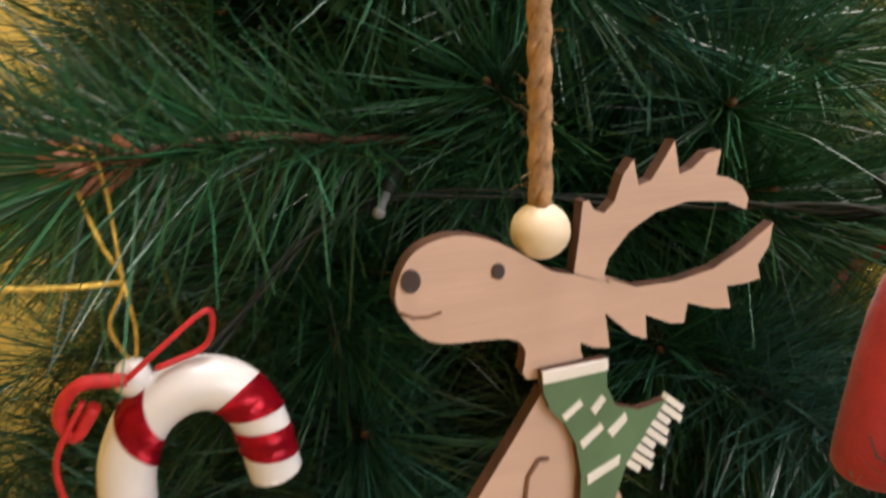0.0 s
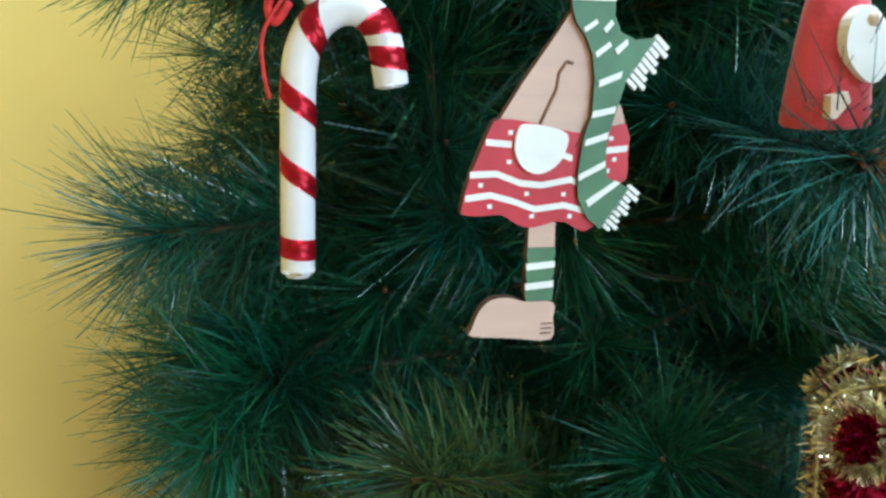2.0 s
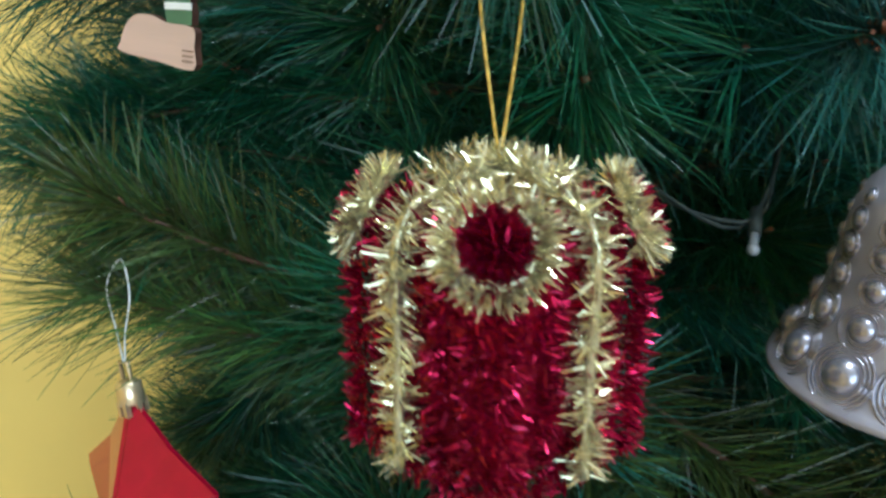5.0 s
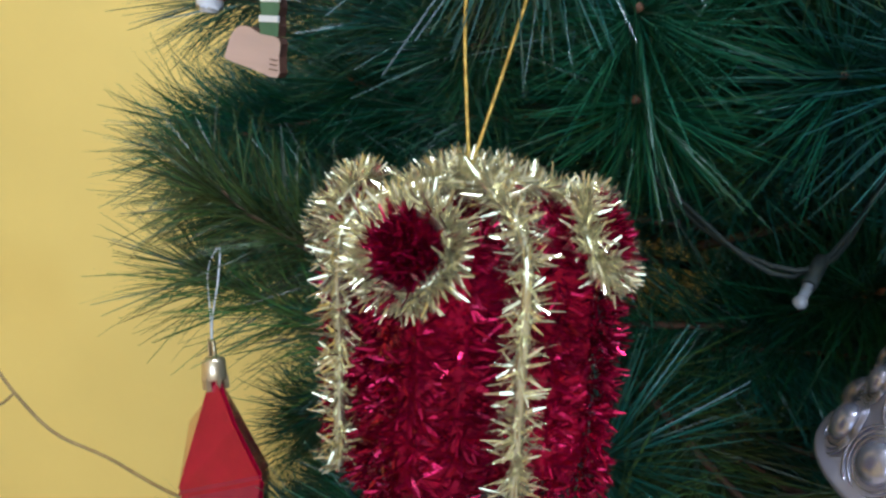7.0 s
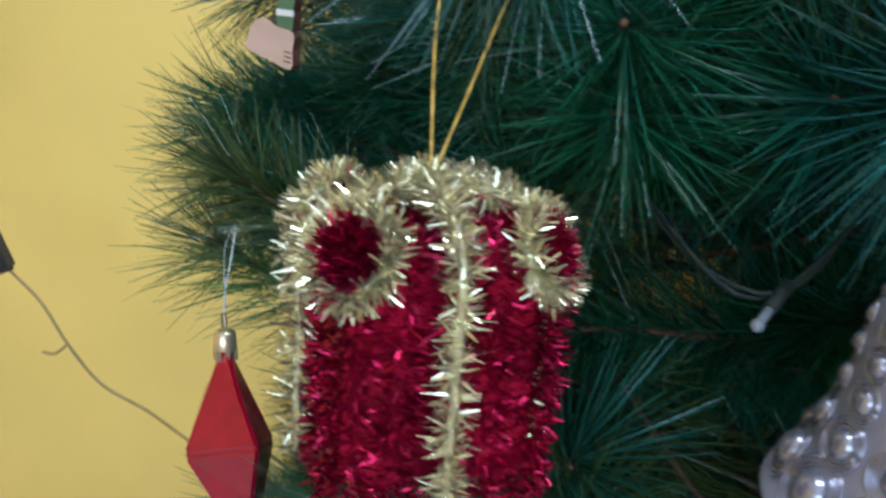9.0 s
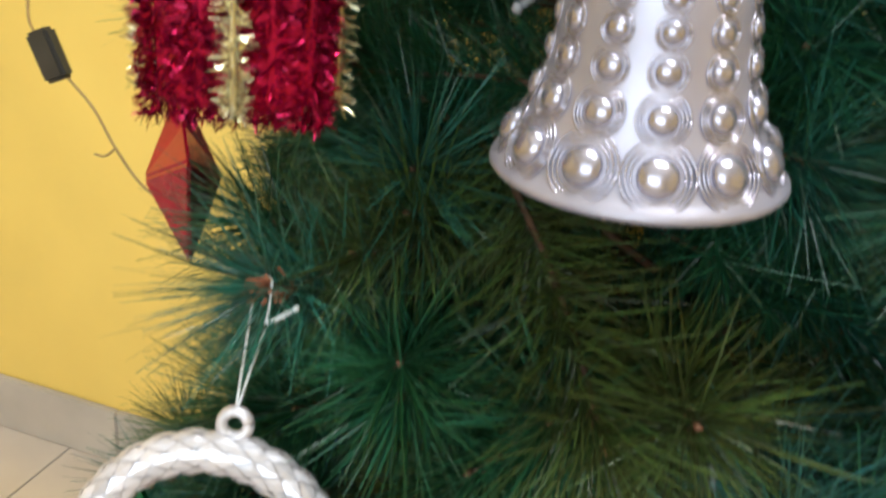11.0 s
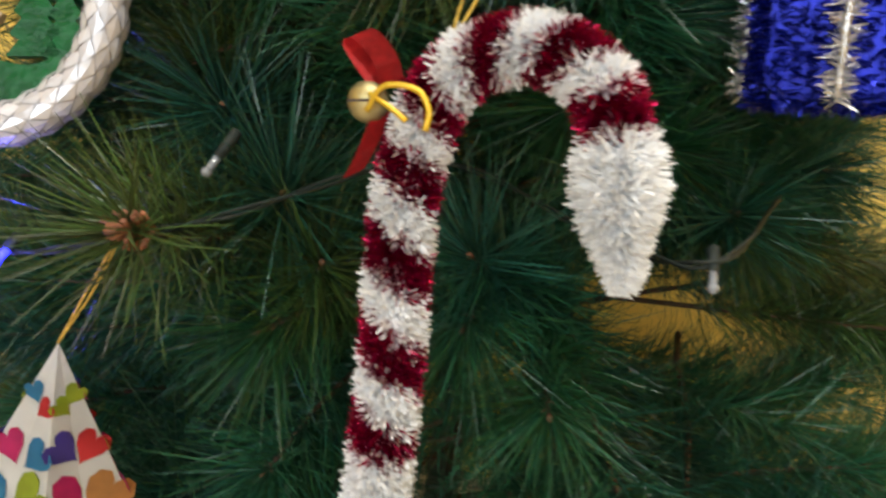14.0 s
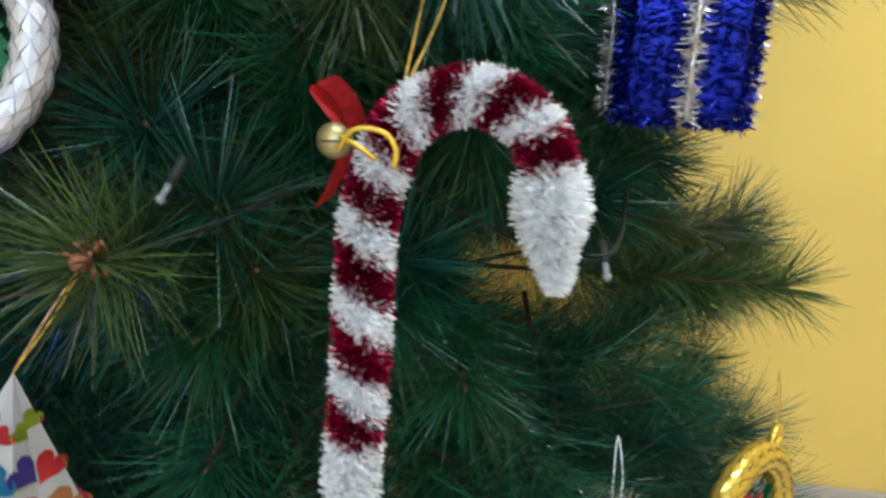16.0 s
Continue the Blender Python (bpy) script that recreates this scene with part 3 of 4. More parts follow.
    # face
    E = lambda cx, cy, rx, ry: [(cx + rx * math.cos(a * 0.5236), cy + ry * math.sin(a * 0.5236)) for a in range(12)]
    prism(bm, P(E(875, 139, 10, 13)), T - 0.0006, T + 0.0005, 5)
    prism(bm, P(E(968, 143, 7, 9)), T - 0.0006, T + 0.0005, 5)
    tube(bm, [(p[0], T - 0.0001, p[1]) for p in P([(863, 172), (876, 180), (892, 182), (906, 179)])], 0.0004, 5, 6)
    part("figure", bm, [WOOD, WOOD_SIDE, RED_PAINT, GREEN_PAINT, WHITE_PAINT, INK, LINE], ob, "flat plywood figure with painted clothes")
    b = P([(1021, 108)])[0]
    bm = bmesh.new()
    ball(bm, (b[0], 0.002, b[1]), 0.0062, 0, (1, 1, 0.95), 20, 12)
    part("bead", bm, BEAD, ob, "round pale wooden bead")
    bm = bmesh.new()
    top = Vector((b[0] - 0.001, 0.006, b[1] + 0.125))
    for ph in (0, 2.1, 4.2):
        pts = []
        for k in range(40):
            q = Vector((b[0], 0.002, b[1] + 0.005)).lerp(top, k / 39)
            pts.append(q + Vector((0.0011 * math.cos(ph + k * 0.9), 0.0011 * math.sin(ph + k * 0.9), 0)))
        tube(bm, pts, 0.0016, 6)
    part("rope", bm, JUTE, ob, "twisted jute hanging rope")
    rg = random.Random(3)
    vs, fs = [], []
    for k in range(130):
        q = Vector((b[0], 0.002, b[1] + 0.005)).lerp(top, rg.random())
        strip(vs, fs, q, (rand_dir(rg) + Vector((0, 0, 0.4))).normalized(), rg.uniform(0.003, 0.008), 0.00018, rg.uniform(-0.3, 0.3), rg)
    strips_mesh("rope_fibres", vs, fs, JUTE, ob)


moose()


def path_frames(pts):
    out, a = [], None
    for i, p in enumerate(pts):
        d = (pts[min(i + 1, len(pts) - 1)] - pts[max(i - 1, 0)]).normalized()
        a = Vector((0, -1, 0)) if a is None else a
        a = (a - d * a.dot(d)).normalized()
        out.append((p, d, a, d.cross(a)))
    return out


def candy_cane():
    ob = thing("candy_cane_ornament", pose(-0.3313, -0.1927, 0.9976, 0, 6.8, -34), "white plastic candy cane with red foil stripes", "ornament")
    U = 0.0002
    line = [Vector(((x - 515) * U, 0, (600 - y) * U)) for x, y in ((516, 788), (516, 700), (516, 600), (516, 500), (517, 430), (524, 375), (546, 328), (580, 301), (616, 296), (648, 312), (670, 350), (680, 400), (686, 432))]
    pts = smooth_path(line, 10)
    bm = bmesh.new()
    tube(bm, pts, 0.0064, 24)
    bmesh.ops.bevel(bm, geom=[e for e in bm.edges if len(e.link_faces) == 2 and any(len(f.verts) > 4 for f in e.link_faces)], offset=0.0018, segments=3, affect="EDGES")
    part("cane_body", bm, CANDY_WHITE, ob, "white plastic tube", True)
    fr = path_frames(pts)
    s, acc = [0.0], 0.0
    for a, b in zip(pts, pts[1:]):
        acc += (b - a).length
        s.append(acc)

    def at(u):
        k = min(max(np.searchsorted(s, u) - 1, 0), len(pts) - 2)
        w = (u - s[k]) / (s[k + 1] - s[k])
        return [fr[k][j].lerp(fr[k + 1][j], w) for j in range(4)]
    for s0, slope in ((0.0075, 0.004), (0.0347, 0.0262), (0.0609, 0.0262), (0.0871, 0.0240), (acc - 0.0275, 0.012), (acc - 0.0150, 0.010)):
        bm = bmesh.new()
        rows = []
        for k in range(33):
            ph = k / 32 * 2 * math.pi
            row = []
            for w in (0, 0.004, 0.008):
                u = s0 + w - slope * (ph / (2 * math.pi) - 0.5)
                if 0 < u < acc:
                    p, d, a, b = at(u)
                    row.append(bm.verts.new(p + (a * math.cos(ph + math.pi) + b * math.sin(ph + math.pi)) * 0.00665))
            rows.append(row)
        for r0, r1 in zip(rows, rows[1:]):
            if len(r0) == len(r1) == 3:
                for j in range(2):
                    bm.faces.new((r0[j], r0[j + 1], r1[j + 1], r1[j])).smooth = True
        bmesh.ops.solidify(bm, geom=bm.faces[:], thickness=0.0002)
        part("stripe", bm, RED_FOIL, ob, "red foil stripe")
    top = Vector(((546 - 515) * U, 0, (268 - 600) * -U))
    bm = bmesh.new()
    ball(bm, top + Vector((-0.001, 0, -0.0015)), 0.0042, 0, (1, 1, 1.1))
    part("eyelet", bm, CANDY_WHITE, ob)
    bow = part_bow(ob, top)
    hook = local(ob, (-0.313, -0.190, 1.107))
    knot = top + Vector((0.0, -0.001, 0.021))
    bm = bmesh.new()
    tube(bm, smooth_path([top, top + Vector((-0.004, 0, 0.011)), knot, knot + Vector((-0.0035, 0, 0.010)), hook + Vector((-0.003, 0, 0.002)), hook + Vector((0.002, -0.003, 0.003)), hook + Vector((0.004, -0.002, -0.006)), knot, top + Vector((0.001, 0, 0.010)), top], 6), 0.00042, 5)
    tube(bm, smooth_path([knot, knot + Vector((-0.012, -0.002, 0.001)), knot + Vector((-0.030, -0.004, 0.004))], 6), 0.0007, 5)
    part("hanging_cord", bm, GOLD_CORD, ob, "thin gold cord with a knot")


def part_bow(ob, top):
    bm = bmesh.new()
    t = Vector(top)
    tube(bm, smooth_path([t + Vector((-0.002, -0.004, 0)), t + Vector((0.005, -0.005, 0.006)), t + Vector((0.016, -0.003, 0.013)), t + Vector((0.015, -0.001, 0.004)), t + Vector((0.004, -0.003, 0.001))], 6), 0.0007, 6)
    tube(bm, smooth_path([t + Vector((-0.002, -0.004, 0)), t + Vector((-0.011, -0.005, 0.001)), t + Vector((-0.016, -0.003, -0.006)), t + Vector((-0.014, -0.003, -0.012)), t + Vector((-0.009, -0.004, -0.005))], 6), 0.0016, 6)
    tube(bm, smooth_path([t + Vector((-0.011, -0.005, -0.003)), t + Vector((-0.018, -0.004, -0.016)), t + Vector((-0.018, -0.003, -0.028)), t + Vector((-0.016, -0.002, -0.038))], 6), 0.0007, 6)
    return part("bow", bm, RED_CORD, ob, "small red cord bow")


candy_cane()


def gnome():
    ob = thing("gnome_ornament", pose(-0.201, -0.334, 1.003, 0, 3, -40), "small red felt gnome figure with a white beard", "ornament")
    bm = bmesh.new()
    lathe(bm, [(0.0001, 0.0), (0.0150, 0.0), (0.0160, 0.0015), (0.0156, 0.008), (0.0145, 0.018), (0.0130, 0.030), (0.0112, 0.042), (0.0085, 0.052), (0.005, 0.058), (0.0005, 0.060)], 32, 0, 0.8)
    beard = [(-0.004, 0.037), (0.002, 0.0415), (0.0085, 0.036), (0.0125, 0.028), (0.0105, 0.019), (0.006, 0.016), (0.0, 0.020), (-0.0045, 0.027)]
    prism(bm, [(p.x, p.y) for p in smooth_closed([(*q, 0) for q in beard], 4)], -0.0150, -0.009, 1)
    ball(bm, (0.004, -0.0145, 0.037), 0.0025, 2)
    prism(bm, [(-0.0085, 0.012), (-0.0025, 0.0135), (-0.001, 0.010), (-0.003, 0.0075), (-0.0055, 0.0045), (-0.008, 0.004)], -0.0152, -0.011, 2)
    part("figure", bm, [FELT_RED, WHITE_PAINT, SKIN_PAINT, LINE], ob, "red cone body with white beard")
    cord("hanging_cord", [(0.0, 0.0, 0.058), (0.003, 0.002, 0.068), (0.002, 0.008, 0.085), (-0.003, 0.006, 0.07), (0, 0, 0.058)], 0.0004, GOLD_CORD, ob)


gnome()


def tinsel_cloud(n, sampler, length, width, seed):
    rg = random.Random(seed)
    vs, fs = [], []
    for _ in range(n):
        p, d = sampler(rg)
        strip(vs, fs, p, (d + rand_dir(rg) * 0.75).normalized(), length * rg.uniform(0.7, 1.25), width * rg.uniform(0.8, 1.3), rg.uniform(-0.35, 0.35), rg)
    return vs, fs


def gift(name, m, label, red, gold, cap_label, bows=True, top_cross=True):
    ob = thing(name, m, label, "ornament", "tinsel gift boxes")
    h, H = 0.0280, 0.066
    bm = bmesh.new()
    add_box(bm, (0.003 - h, 0.003 - h, 0.001), (h - 0.003, h - 0.003, H - 0.002), bevel=0.003)
    part("box_body", bm, red, ob)

    def on_box(rg):
        f = rg.choice((0, 1, 2, 3, 0, 1, 2, 3, 4, 5))
        a, b = rg.uniform(-h, h), rg.uniform(-0.002, H)
        if f < 4:
            n = Vector(((1, 0, 0), (-1, 0, 0), (0, 1, 0), (0, -1, 0))[f])
            t = Vector((-n.y, n.x, 0))
            ph = rg.uniform(-1.7, 1.7)
            out = n * math.cos(ph) + t * math.sin(ph)
            return n * (h - 0.002) + t * rg.randrange(-2, 3) * 0.0116 + out * rg.uniform(0.001, 0.0040) + Vector((0, 0, b)), out
        z = H if f == 4 else 0
        return Vector((a, rg.uniform(-h, h), z)), Vector((0, 0, 1 if f == 4 else -1))
    vs, fs = tinsel_cloud(9500, on_box, 0.0048, 0.0008, 5)
    strips_mesh("tinsel_cover", vs, fs, red, ob, "shaggy foil tinsel covering")
    for k in range(4):
        a = k * math.pi / 2
        n, t = Vector((math.cos(a), math.sin(a), 0)), Vector((-math.sin(a), math.cos(a), 0))
        line = [Vector((0, 0, H + 0.0105)), n * h * 0.5 + Vector((0, 0, H + 0.008)), n * (h + 0.004) + Vector((0, 0, H - 0.001)), n * (h + 0.005) + Vector((0, 0, H * 0.5)), n * (h + 0.005) + Vector((0, 0, 0.001))]
        pts = smooth_path(line, 6)

        def on_band(rg):
            u = rg.uniform(0, len(pts) - 1.001)
            i = int(u)
            p = pts[i].lerp(pts[i + 1], u - i)
            d = (pts[i + 1] - pts[i]).normalized()
            r = rand_dir(rg)
            return p, (r - d * r.dot(d)).normalized()
        vs, fs = tinsel_cloud(900, on_band, 0.0068, 0.0007, 20 + k)
        bm = bmesh.new()
        tube(bm, pts, 0.0016, 6)
        band = part("band", bm, gold, ob)
        strips_mesh("band_tinsel", vs, fs, gold, band)
    if bows:
        for k in range(4):
            a = math.pi / 4 + k * math.pi / 2
            c = Vector((math.cos(a), math.sin(a), 0)) * 0.0338 + Vector((0, 0, H - 0.0018))
            n = (Vector((math.cos(a), math.sin(a), 0)) + Vector((0, 0, 0.5))).normalized()
            t = Vector((-math.sin(a), math.cos(a), 0))
            b2 = n.cross(t)
            ring = [c + (t * math.cos(q * 0.3927) + b2 * math.sin(q * 0.3927)) * 0.0092 for q in range(17)]

            def on_ring(rg):
                q = rg.uniform(0, 2 * math.pi)
                r = t * math.cos(q) + b2 * math.sin(q)
                return c + r * 0.0092, (r * 0.7 + n * rg.uniform(0, 1) + rand_dir(rg) * 0.3).normalized()

            def on_core(rg):
                q, w = rg.uniform(0, 2 * math.pi), rg.uniform(0, 0.006)
                r = t * math.cos(q) + b2 * math.sin(q)
                return c + r * w, (n + r * w * 90).normalized()
            bm = bmesh.new()
            tube(bm, ring, 0.0018, 6)
            bow = part("bow", bm, gold, ob)
            vs, fs = tinsel_cloud(700, on_ring, 0.0066, 0.0007, 50 + k)
            strips_mesh("bow_tinsel", vs, fs, gold, bow)
            vs, fs = tinsel_cloud(420, on_core, 0.0072, 0.0008, 70 + k)
            strips_mesh("bow_heart", vs, fs, red, bow)
    return ob


g1 = gift("gift_box_ornament", pose(-0.2045, -0.3755, 0.838, 0, 0, 25), "red tinsel gift box with champagne tinsel bands and bows", TINSEL_RED, TINSEL_GOLD, "")
hk = local(g1, HOOKS["gift"])
bm = bmesh.new()
tube(bm, smooth_path([(0, 0, 0.078), Vector((0, 0, 0.078)).lerp(hk, 0.5) + Vector((-0.007, 0, 0)), hk + Vector((-0.011, -0.004, -0.012)), hk + Vector((-0.007, -0.005, 0.001)), hk + Vector((0.001, -0.004, 0.003)), hk + Vector((0.010, 0.001, -0.016)), Vector((0, 0, 0.078)).lerp(hk, 0.5) + Vector((0.009, 0.001, 0)), (0.0005, 0, 0.078)], 6), 0.0005, 5)
part("hanging_cord", bm, GOLD_CORD, g1, "thin gold cord loop")
g2 = gift("gift_box_ornament", pose(0.128, -0.345, 0.668, 0, -6, -10), "blue tinsel gift box with silver tinsel bands", TINSEL_BLUE, TINSEL_SILVER, "", bows=False)
cord("hanging_cord", [(0, 0, 0.07), (-0.003, 0.004, 0.09), (0, 0.01, 0.11), (0.004, 0.004, 0.09), (0, 0, 0.07)], 0.0005, GOLD_CORD, g2)


def bell():
    ob = thing("bell_ornament", pose(-0.0648, -0.384, 0.842, 4, -3, 0) @ Matrix.Scale(1.035, 4), "pearly silver plastic bell with rows of raised round studs", "ornament")
    prof = [(0.0400, 0.0006), (0.0424, 0.0), (0.0432, 0.0010), (0.0427, 0.0024), (0.0408, 0.0035), (0.0384, 0.0075), (0.0352, 0.0135), (0.0323, 0.0200), (0.0297, 0.0270), (0.0279, 0.0345), (0.0267, 0.0420), (0.0257, 0.0490), (0.0243, 0.0550), (0.0221, 0.0600), (0.0186, 0.0640), (0.0130, 0.0668), (0.0070, 0.0680)]
    bm = bmesh.new()
    lathe(bm, prof, 72)
    part("bell_body", bm, SILVER, ob)
    R = lambda z: np.interp(z, [p[1] for p in prof[1:]], [p[0] for p in prof[1:]])
    for z, r, rings in ((0.0105, 0.0056, 3), (0.0235, 0.0040, 3), (0.0345, 0.0034, 2), (0.0437, 0.0029, 2), (0.0515, 0.0024, 2), (0.0580, 0.0020, 1)):
        for k in range(12):
            a = 2 * math.pi * (k + 0.38) / 12
            rad = float(R(z))
            slope = (float(R(z + 0.002)) - float(R(z - 0.002))) / 0.004
            nrm = Vector((math.cos(a), math.sin(a), -slope)).normalized()
            c = Vector((rad * math.cos(a), rad * math.sin(a), z))
            t = Vector((-math.sin(a), math.cos(a), 0))
            b = nrm.cross(t)
            bm = bmesh.new()
            ball(bm, (0, 0, 0), r, 0, (1, 1, 1), 16, 10)
            for v in bm.verts:
                v.co = c + t * v.co.x + b * v.co.y + nrm * (v.co.z * 0.62 - 0.0002)
            for q in range(rings):
                rr = r * (1.22 + 0.24 * q)
                tube(bm, [c + (t * math.cos(w * 0.2618) + b * math.sin(w * 0.2618)) * rr - nrm * 0.0002 for w in range(25)], 0.00042, 5)
            part("stud", bm, STUD, ob, smooth=True)
    bm = bmesh.new()
    lathe(bm, [(0.0085, 0.0655), (0.0080, 0.0670), (0.0073, 0.0690), (0.0070, 0.0800), (0.0062, 0.0810), (0.0048, 0.0800), (0.0046, 0.0700)], 24)
    part("neck", bm, PEARL, ob, "pale plastic neck with a hole")
    hk = local(ob, HOOKS["bell"])
    bm = bmesh.new()
    k0 = Vector((-0.005, -0.008, 0.095))
    tube(bm, smooth_path([(-0.009, 0, 0.078), (-0.011, -0.004, 0.086), k0, k0 + Vector((0.006, 0, 0.009)), hk, (0.010, -0.003, 0.093), (0.009, 0, 0.078)], 6), 0.00055, 5)
    tube(bm, smooth_path([k0, k0 + Vector((0.006, -0.007, -0.012)), k0 + Vector((0.012, -0.013, -0.028)), k0 + Vector((0.015, -0.017, -0.040))], 6), 0.00045, 5)
    tube(bm, smooth_path([k0, k0 + Vector((0.012, -0.006, -0.013)), k0 + Vector((0.024, -0.010, -0.031))], 6), 0.0008, 5)
    ball(bm, k0, 0.0016)
    part("hanging_cord", bm, GOLD_CORD, ob, "gold cord tied in a knot")


bell()


def star():
    ob = thing("star_ornament", pose(-0.313, -0.257, 0.760, 0, -10, -52), "glossy red puffed star with a pale gold cap", "ornament")
    bm = bmesh.new()
    n = 10
    rim = []
    for k in range(n):
        a = math.pi / 2 + k * math.pi / 5
        r = 0.054 if k % 2 == 0 else 0.040
        rim.append(Vector((r * math.cos(a), 0, r * math.sin(a) - 0.008)))
    front, back = bm.verts.new((0, -0.022, -0.008)), bm.verts.new((0, 0.022, -0.008))
    ring = [bm.verts.new(p) for p in rim]
    for k in range(n):
        bm.faces.new((ring[k], ring[(k + 1) % n], front))
        bm.faces.new((ring[(k + 1) % n], ring[k], back))
    bmesh.ops.subdivide_edges(bm, edges=bm.edges[:], cuts=2, use_grid_fill=True)
    bmesh.ops.bevel(bm, geom=[e for e in bm.edges if e.is_manifold and e.calc_face_angle(0) > 0.3], offset=0.0018, segments=2, affect="EDGES")
    part("star_body", bm, RED_GLOSS, ob, "glossy red faceted star")
    bm = bmesh.new()
    lathe(bm, [(0.0052, 0.040), (0.0055, 0.041), (0.0052, 0.0485), (0.0035, 0.050)], 16)
    for k in range(6):
        a = k * math.pi / 3
        add_box(bm, (0.0046 * math.cos(a) - 0.0011, 0.0046 * math.sin(a) - 0.0011, 0.0355), (0.0046 * math.cos(a) + 0.0011, 0.0046 * math.sin(a) + 0.0011, 0.0415))
    tube(bm, [(-0.0030, 0, 0.049), (-0.0030, 0, 0.0575), (0.0030, 0, 0.0575), (0.0030, 0, 0.049)], 0.0009, 6)
    part("cap", bm, CAP_GOLD, ob, "pale gold cap with a ring")
    cord("hanging_cord", [(0, 0, 0.057), (-0.004, 0.002, 0.070), (-0.008, 0.004, 0.088), (0.002, 0.007, 0.099), (0.012, 0.002, 0.086), (0.006, 0, 0.070), (0.001, 0, 0.057)], 0.0004, WHITE_CORD, ob)


star()


def fir(bm, x, z, w, h, mi, n=6):
    left, right = [], []
    for k in range(n):
        f = k / n
        left += [(x - w * (0.12 + 0.88 * f) * 0.62, z - h * f), (x - w * (0.2 + 0.8 * (f + 0.9 / n)), z - h * (f + 0.75 / n))]
        right += [(x + w * (0.12 + 0.88 * f) * 0.62, z - h * f), (x + w * (0.2 + 0.8 * (f + 0.9 / n)), z - h * (f + 0.75 / n))]
    prism(bm, [(x, z + 0.002)] + right + left[::-1], -0.0016, 0.0016, mi)


def wreath(name, m, ring_mat, groove_mat, label):
    ob = thing(name, m, label, "ornament", "ring ornaments with a forest scene")
    U = 0.000234
    R, r, nu, nv = 0.0475, 0.0078, 72, 14
    at = lambda u, v, rr: Vector(((R + rr * math.cos(v)) * math.cos(u), rr * 0.9 * math.sin(v), (R + rr * math.cos(v)) * math.sin(u)))
    bm = bmesh.new()
    grid = [[bm.verts.new(at(2 * math.pi * i / nu, 2 * math.pi * j / nv, r)) for i in range(nu)] for j in range(nv)]
    for j in range(nv):
        for i in range(nu):
            bm.faces.new((grid[j][i], grid[(j + 1) % nv][i], grid[(j + 1) % nv][(i + 1) % nu], grid[j][(i + 1) % nu])).smooth = True
    bmesh.ops.recalc_face_normals(bm, faces=bm.faces[:])
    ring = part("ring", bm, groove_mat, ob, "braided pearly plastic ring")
    # flat woven facets, each with one lifted end
    bm = bmesh.new()
    du, dv = 2 * math.pi / 28, 2 * math.pi / 8
    for k in range(28):
        for n in range(16):
            u, v = du * (k + 0.5 * (n % 2)), dv * 0.5 * n
            w = 0.47
            vs = [bm.verts.new(at(u + du * x * w, v + dv * y * w, r + lift)) for x, y, lift in ((-1, 0, 0.0014 if n % 2 else -0.0003), (0, -1, 0.0007), (1, 0, -0.0003 if n % 2 else 0.0014), (0, 1, 0.0007))]
            mid = bm.verts.new(at(u, v, r + 0.0007))
            for q in range(4):
                bm.faces.new((vs[q], vs[(q + 1) % 4], mid))
    tagged(part("braid", bm, ring_mat, ring), kind="stuff")
    bm = bmesh.new()
    tube(bm, [(0.0136 + 0.0052 * math.cos(q * 0.4488), 0, 0.0580 + 0.0052 * math.sin(q * 0.4488)) for q in range(15)], 0.0024, 8)
    part("hanging_eye", bm, ring_mat, ob)
    bm = bmesh.new()
    P = lambda pts: [((x - 347) * U, (308 - y) * U) for x, y in pts]
    ground = smooth_closed([(*p, 0) for p in P([(165, 300), (182, 345), (215, 372), (270, 378), (330, 388), (380, 402), (430, 412), (480, 395), (520, 360), (525, 395), (490, 440), (465, 455), (420, 468), (330, 455), (250, 428), (190, 390), (168, 350)])], 3)
    prism(bm, [(q.x, q.y) for q in ground], -0.0020, 0.0020, 0)
    part("ground", bm, GREEN_PLASTIC, ob, "green plastic ground strip")
    for x, y, w, h in ((245, 172, 62, 215), (440, 192, 60, 215), (488, 245, 58, 190)):
        (px, pz), = P([(x, y)])
        bm = bmesh.new()
        fir(bm, px, pz, w * U * 0.78, h * U, 0)
        part("fir_tree", bm, GREEN_PLASTIC, ob, "flat green plastic fir tree")
    bm = bmesh.new()
    prism(bm, P([(282, 272), (296, 282), (340, 284), (350, 262), (348, 248), (360, 238), (380, 246), (394, 254), (376, 262), (378, 300), (372, 318), (392, 330), (384, 345), (366, 336), (352, 352), (350, 384), (342, 384), (340, 330), (318, 330), (330, 378), (318, 378), (302, 332), (284, 345), (282, 382), (272, 382), (272, 335), (290, 315), (288, 290)]), -0.0026, 0.0012, 0)
    part("deer_figure", bm, CREAM_PLASTIC, ob, "flat cream plastic deer shape")
    bm = bmesh.new()
    rg = random.Random(8)
    base = P([(352, 245)])[0]
    for k in range(26):
        tip = P([(rg.uniform(272, 388), rg.uniform(192, 238))])[0]
        tube(bm, smooth_path([(base[0], -0.001, base[1]), ((base[0] + tip[0]) / 2, -0.0015, (base[1] + tip[1]) / 2 - 0.001), (tip[0], -0.001, tip[1])], 3), 0.0016, 5, taper=0.0010)
    part("antlers", bm, RED_PLASTIC, ob, "red glitter antlers")
    return ob


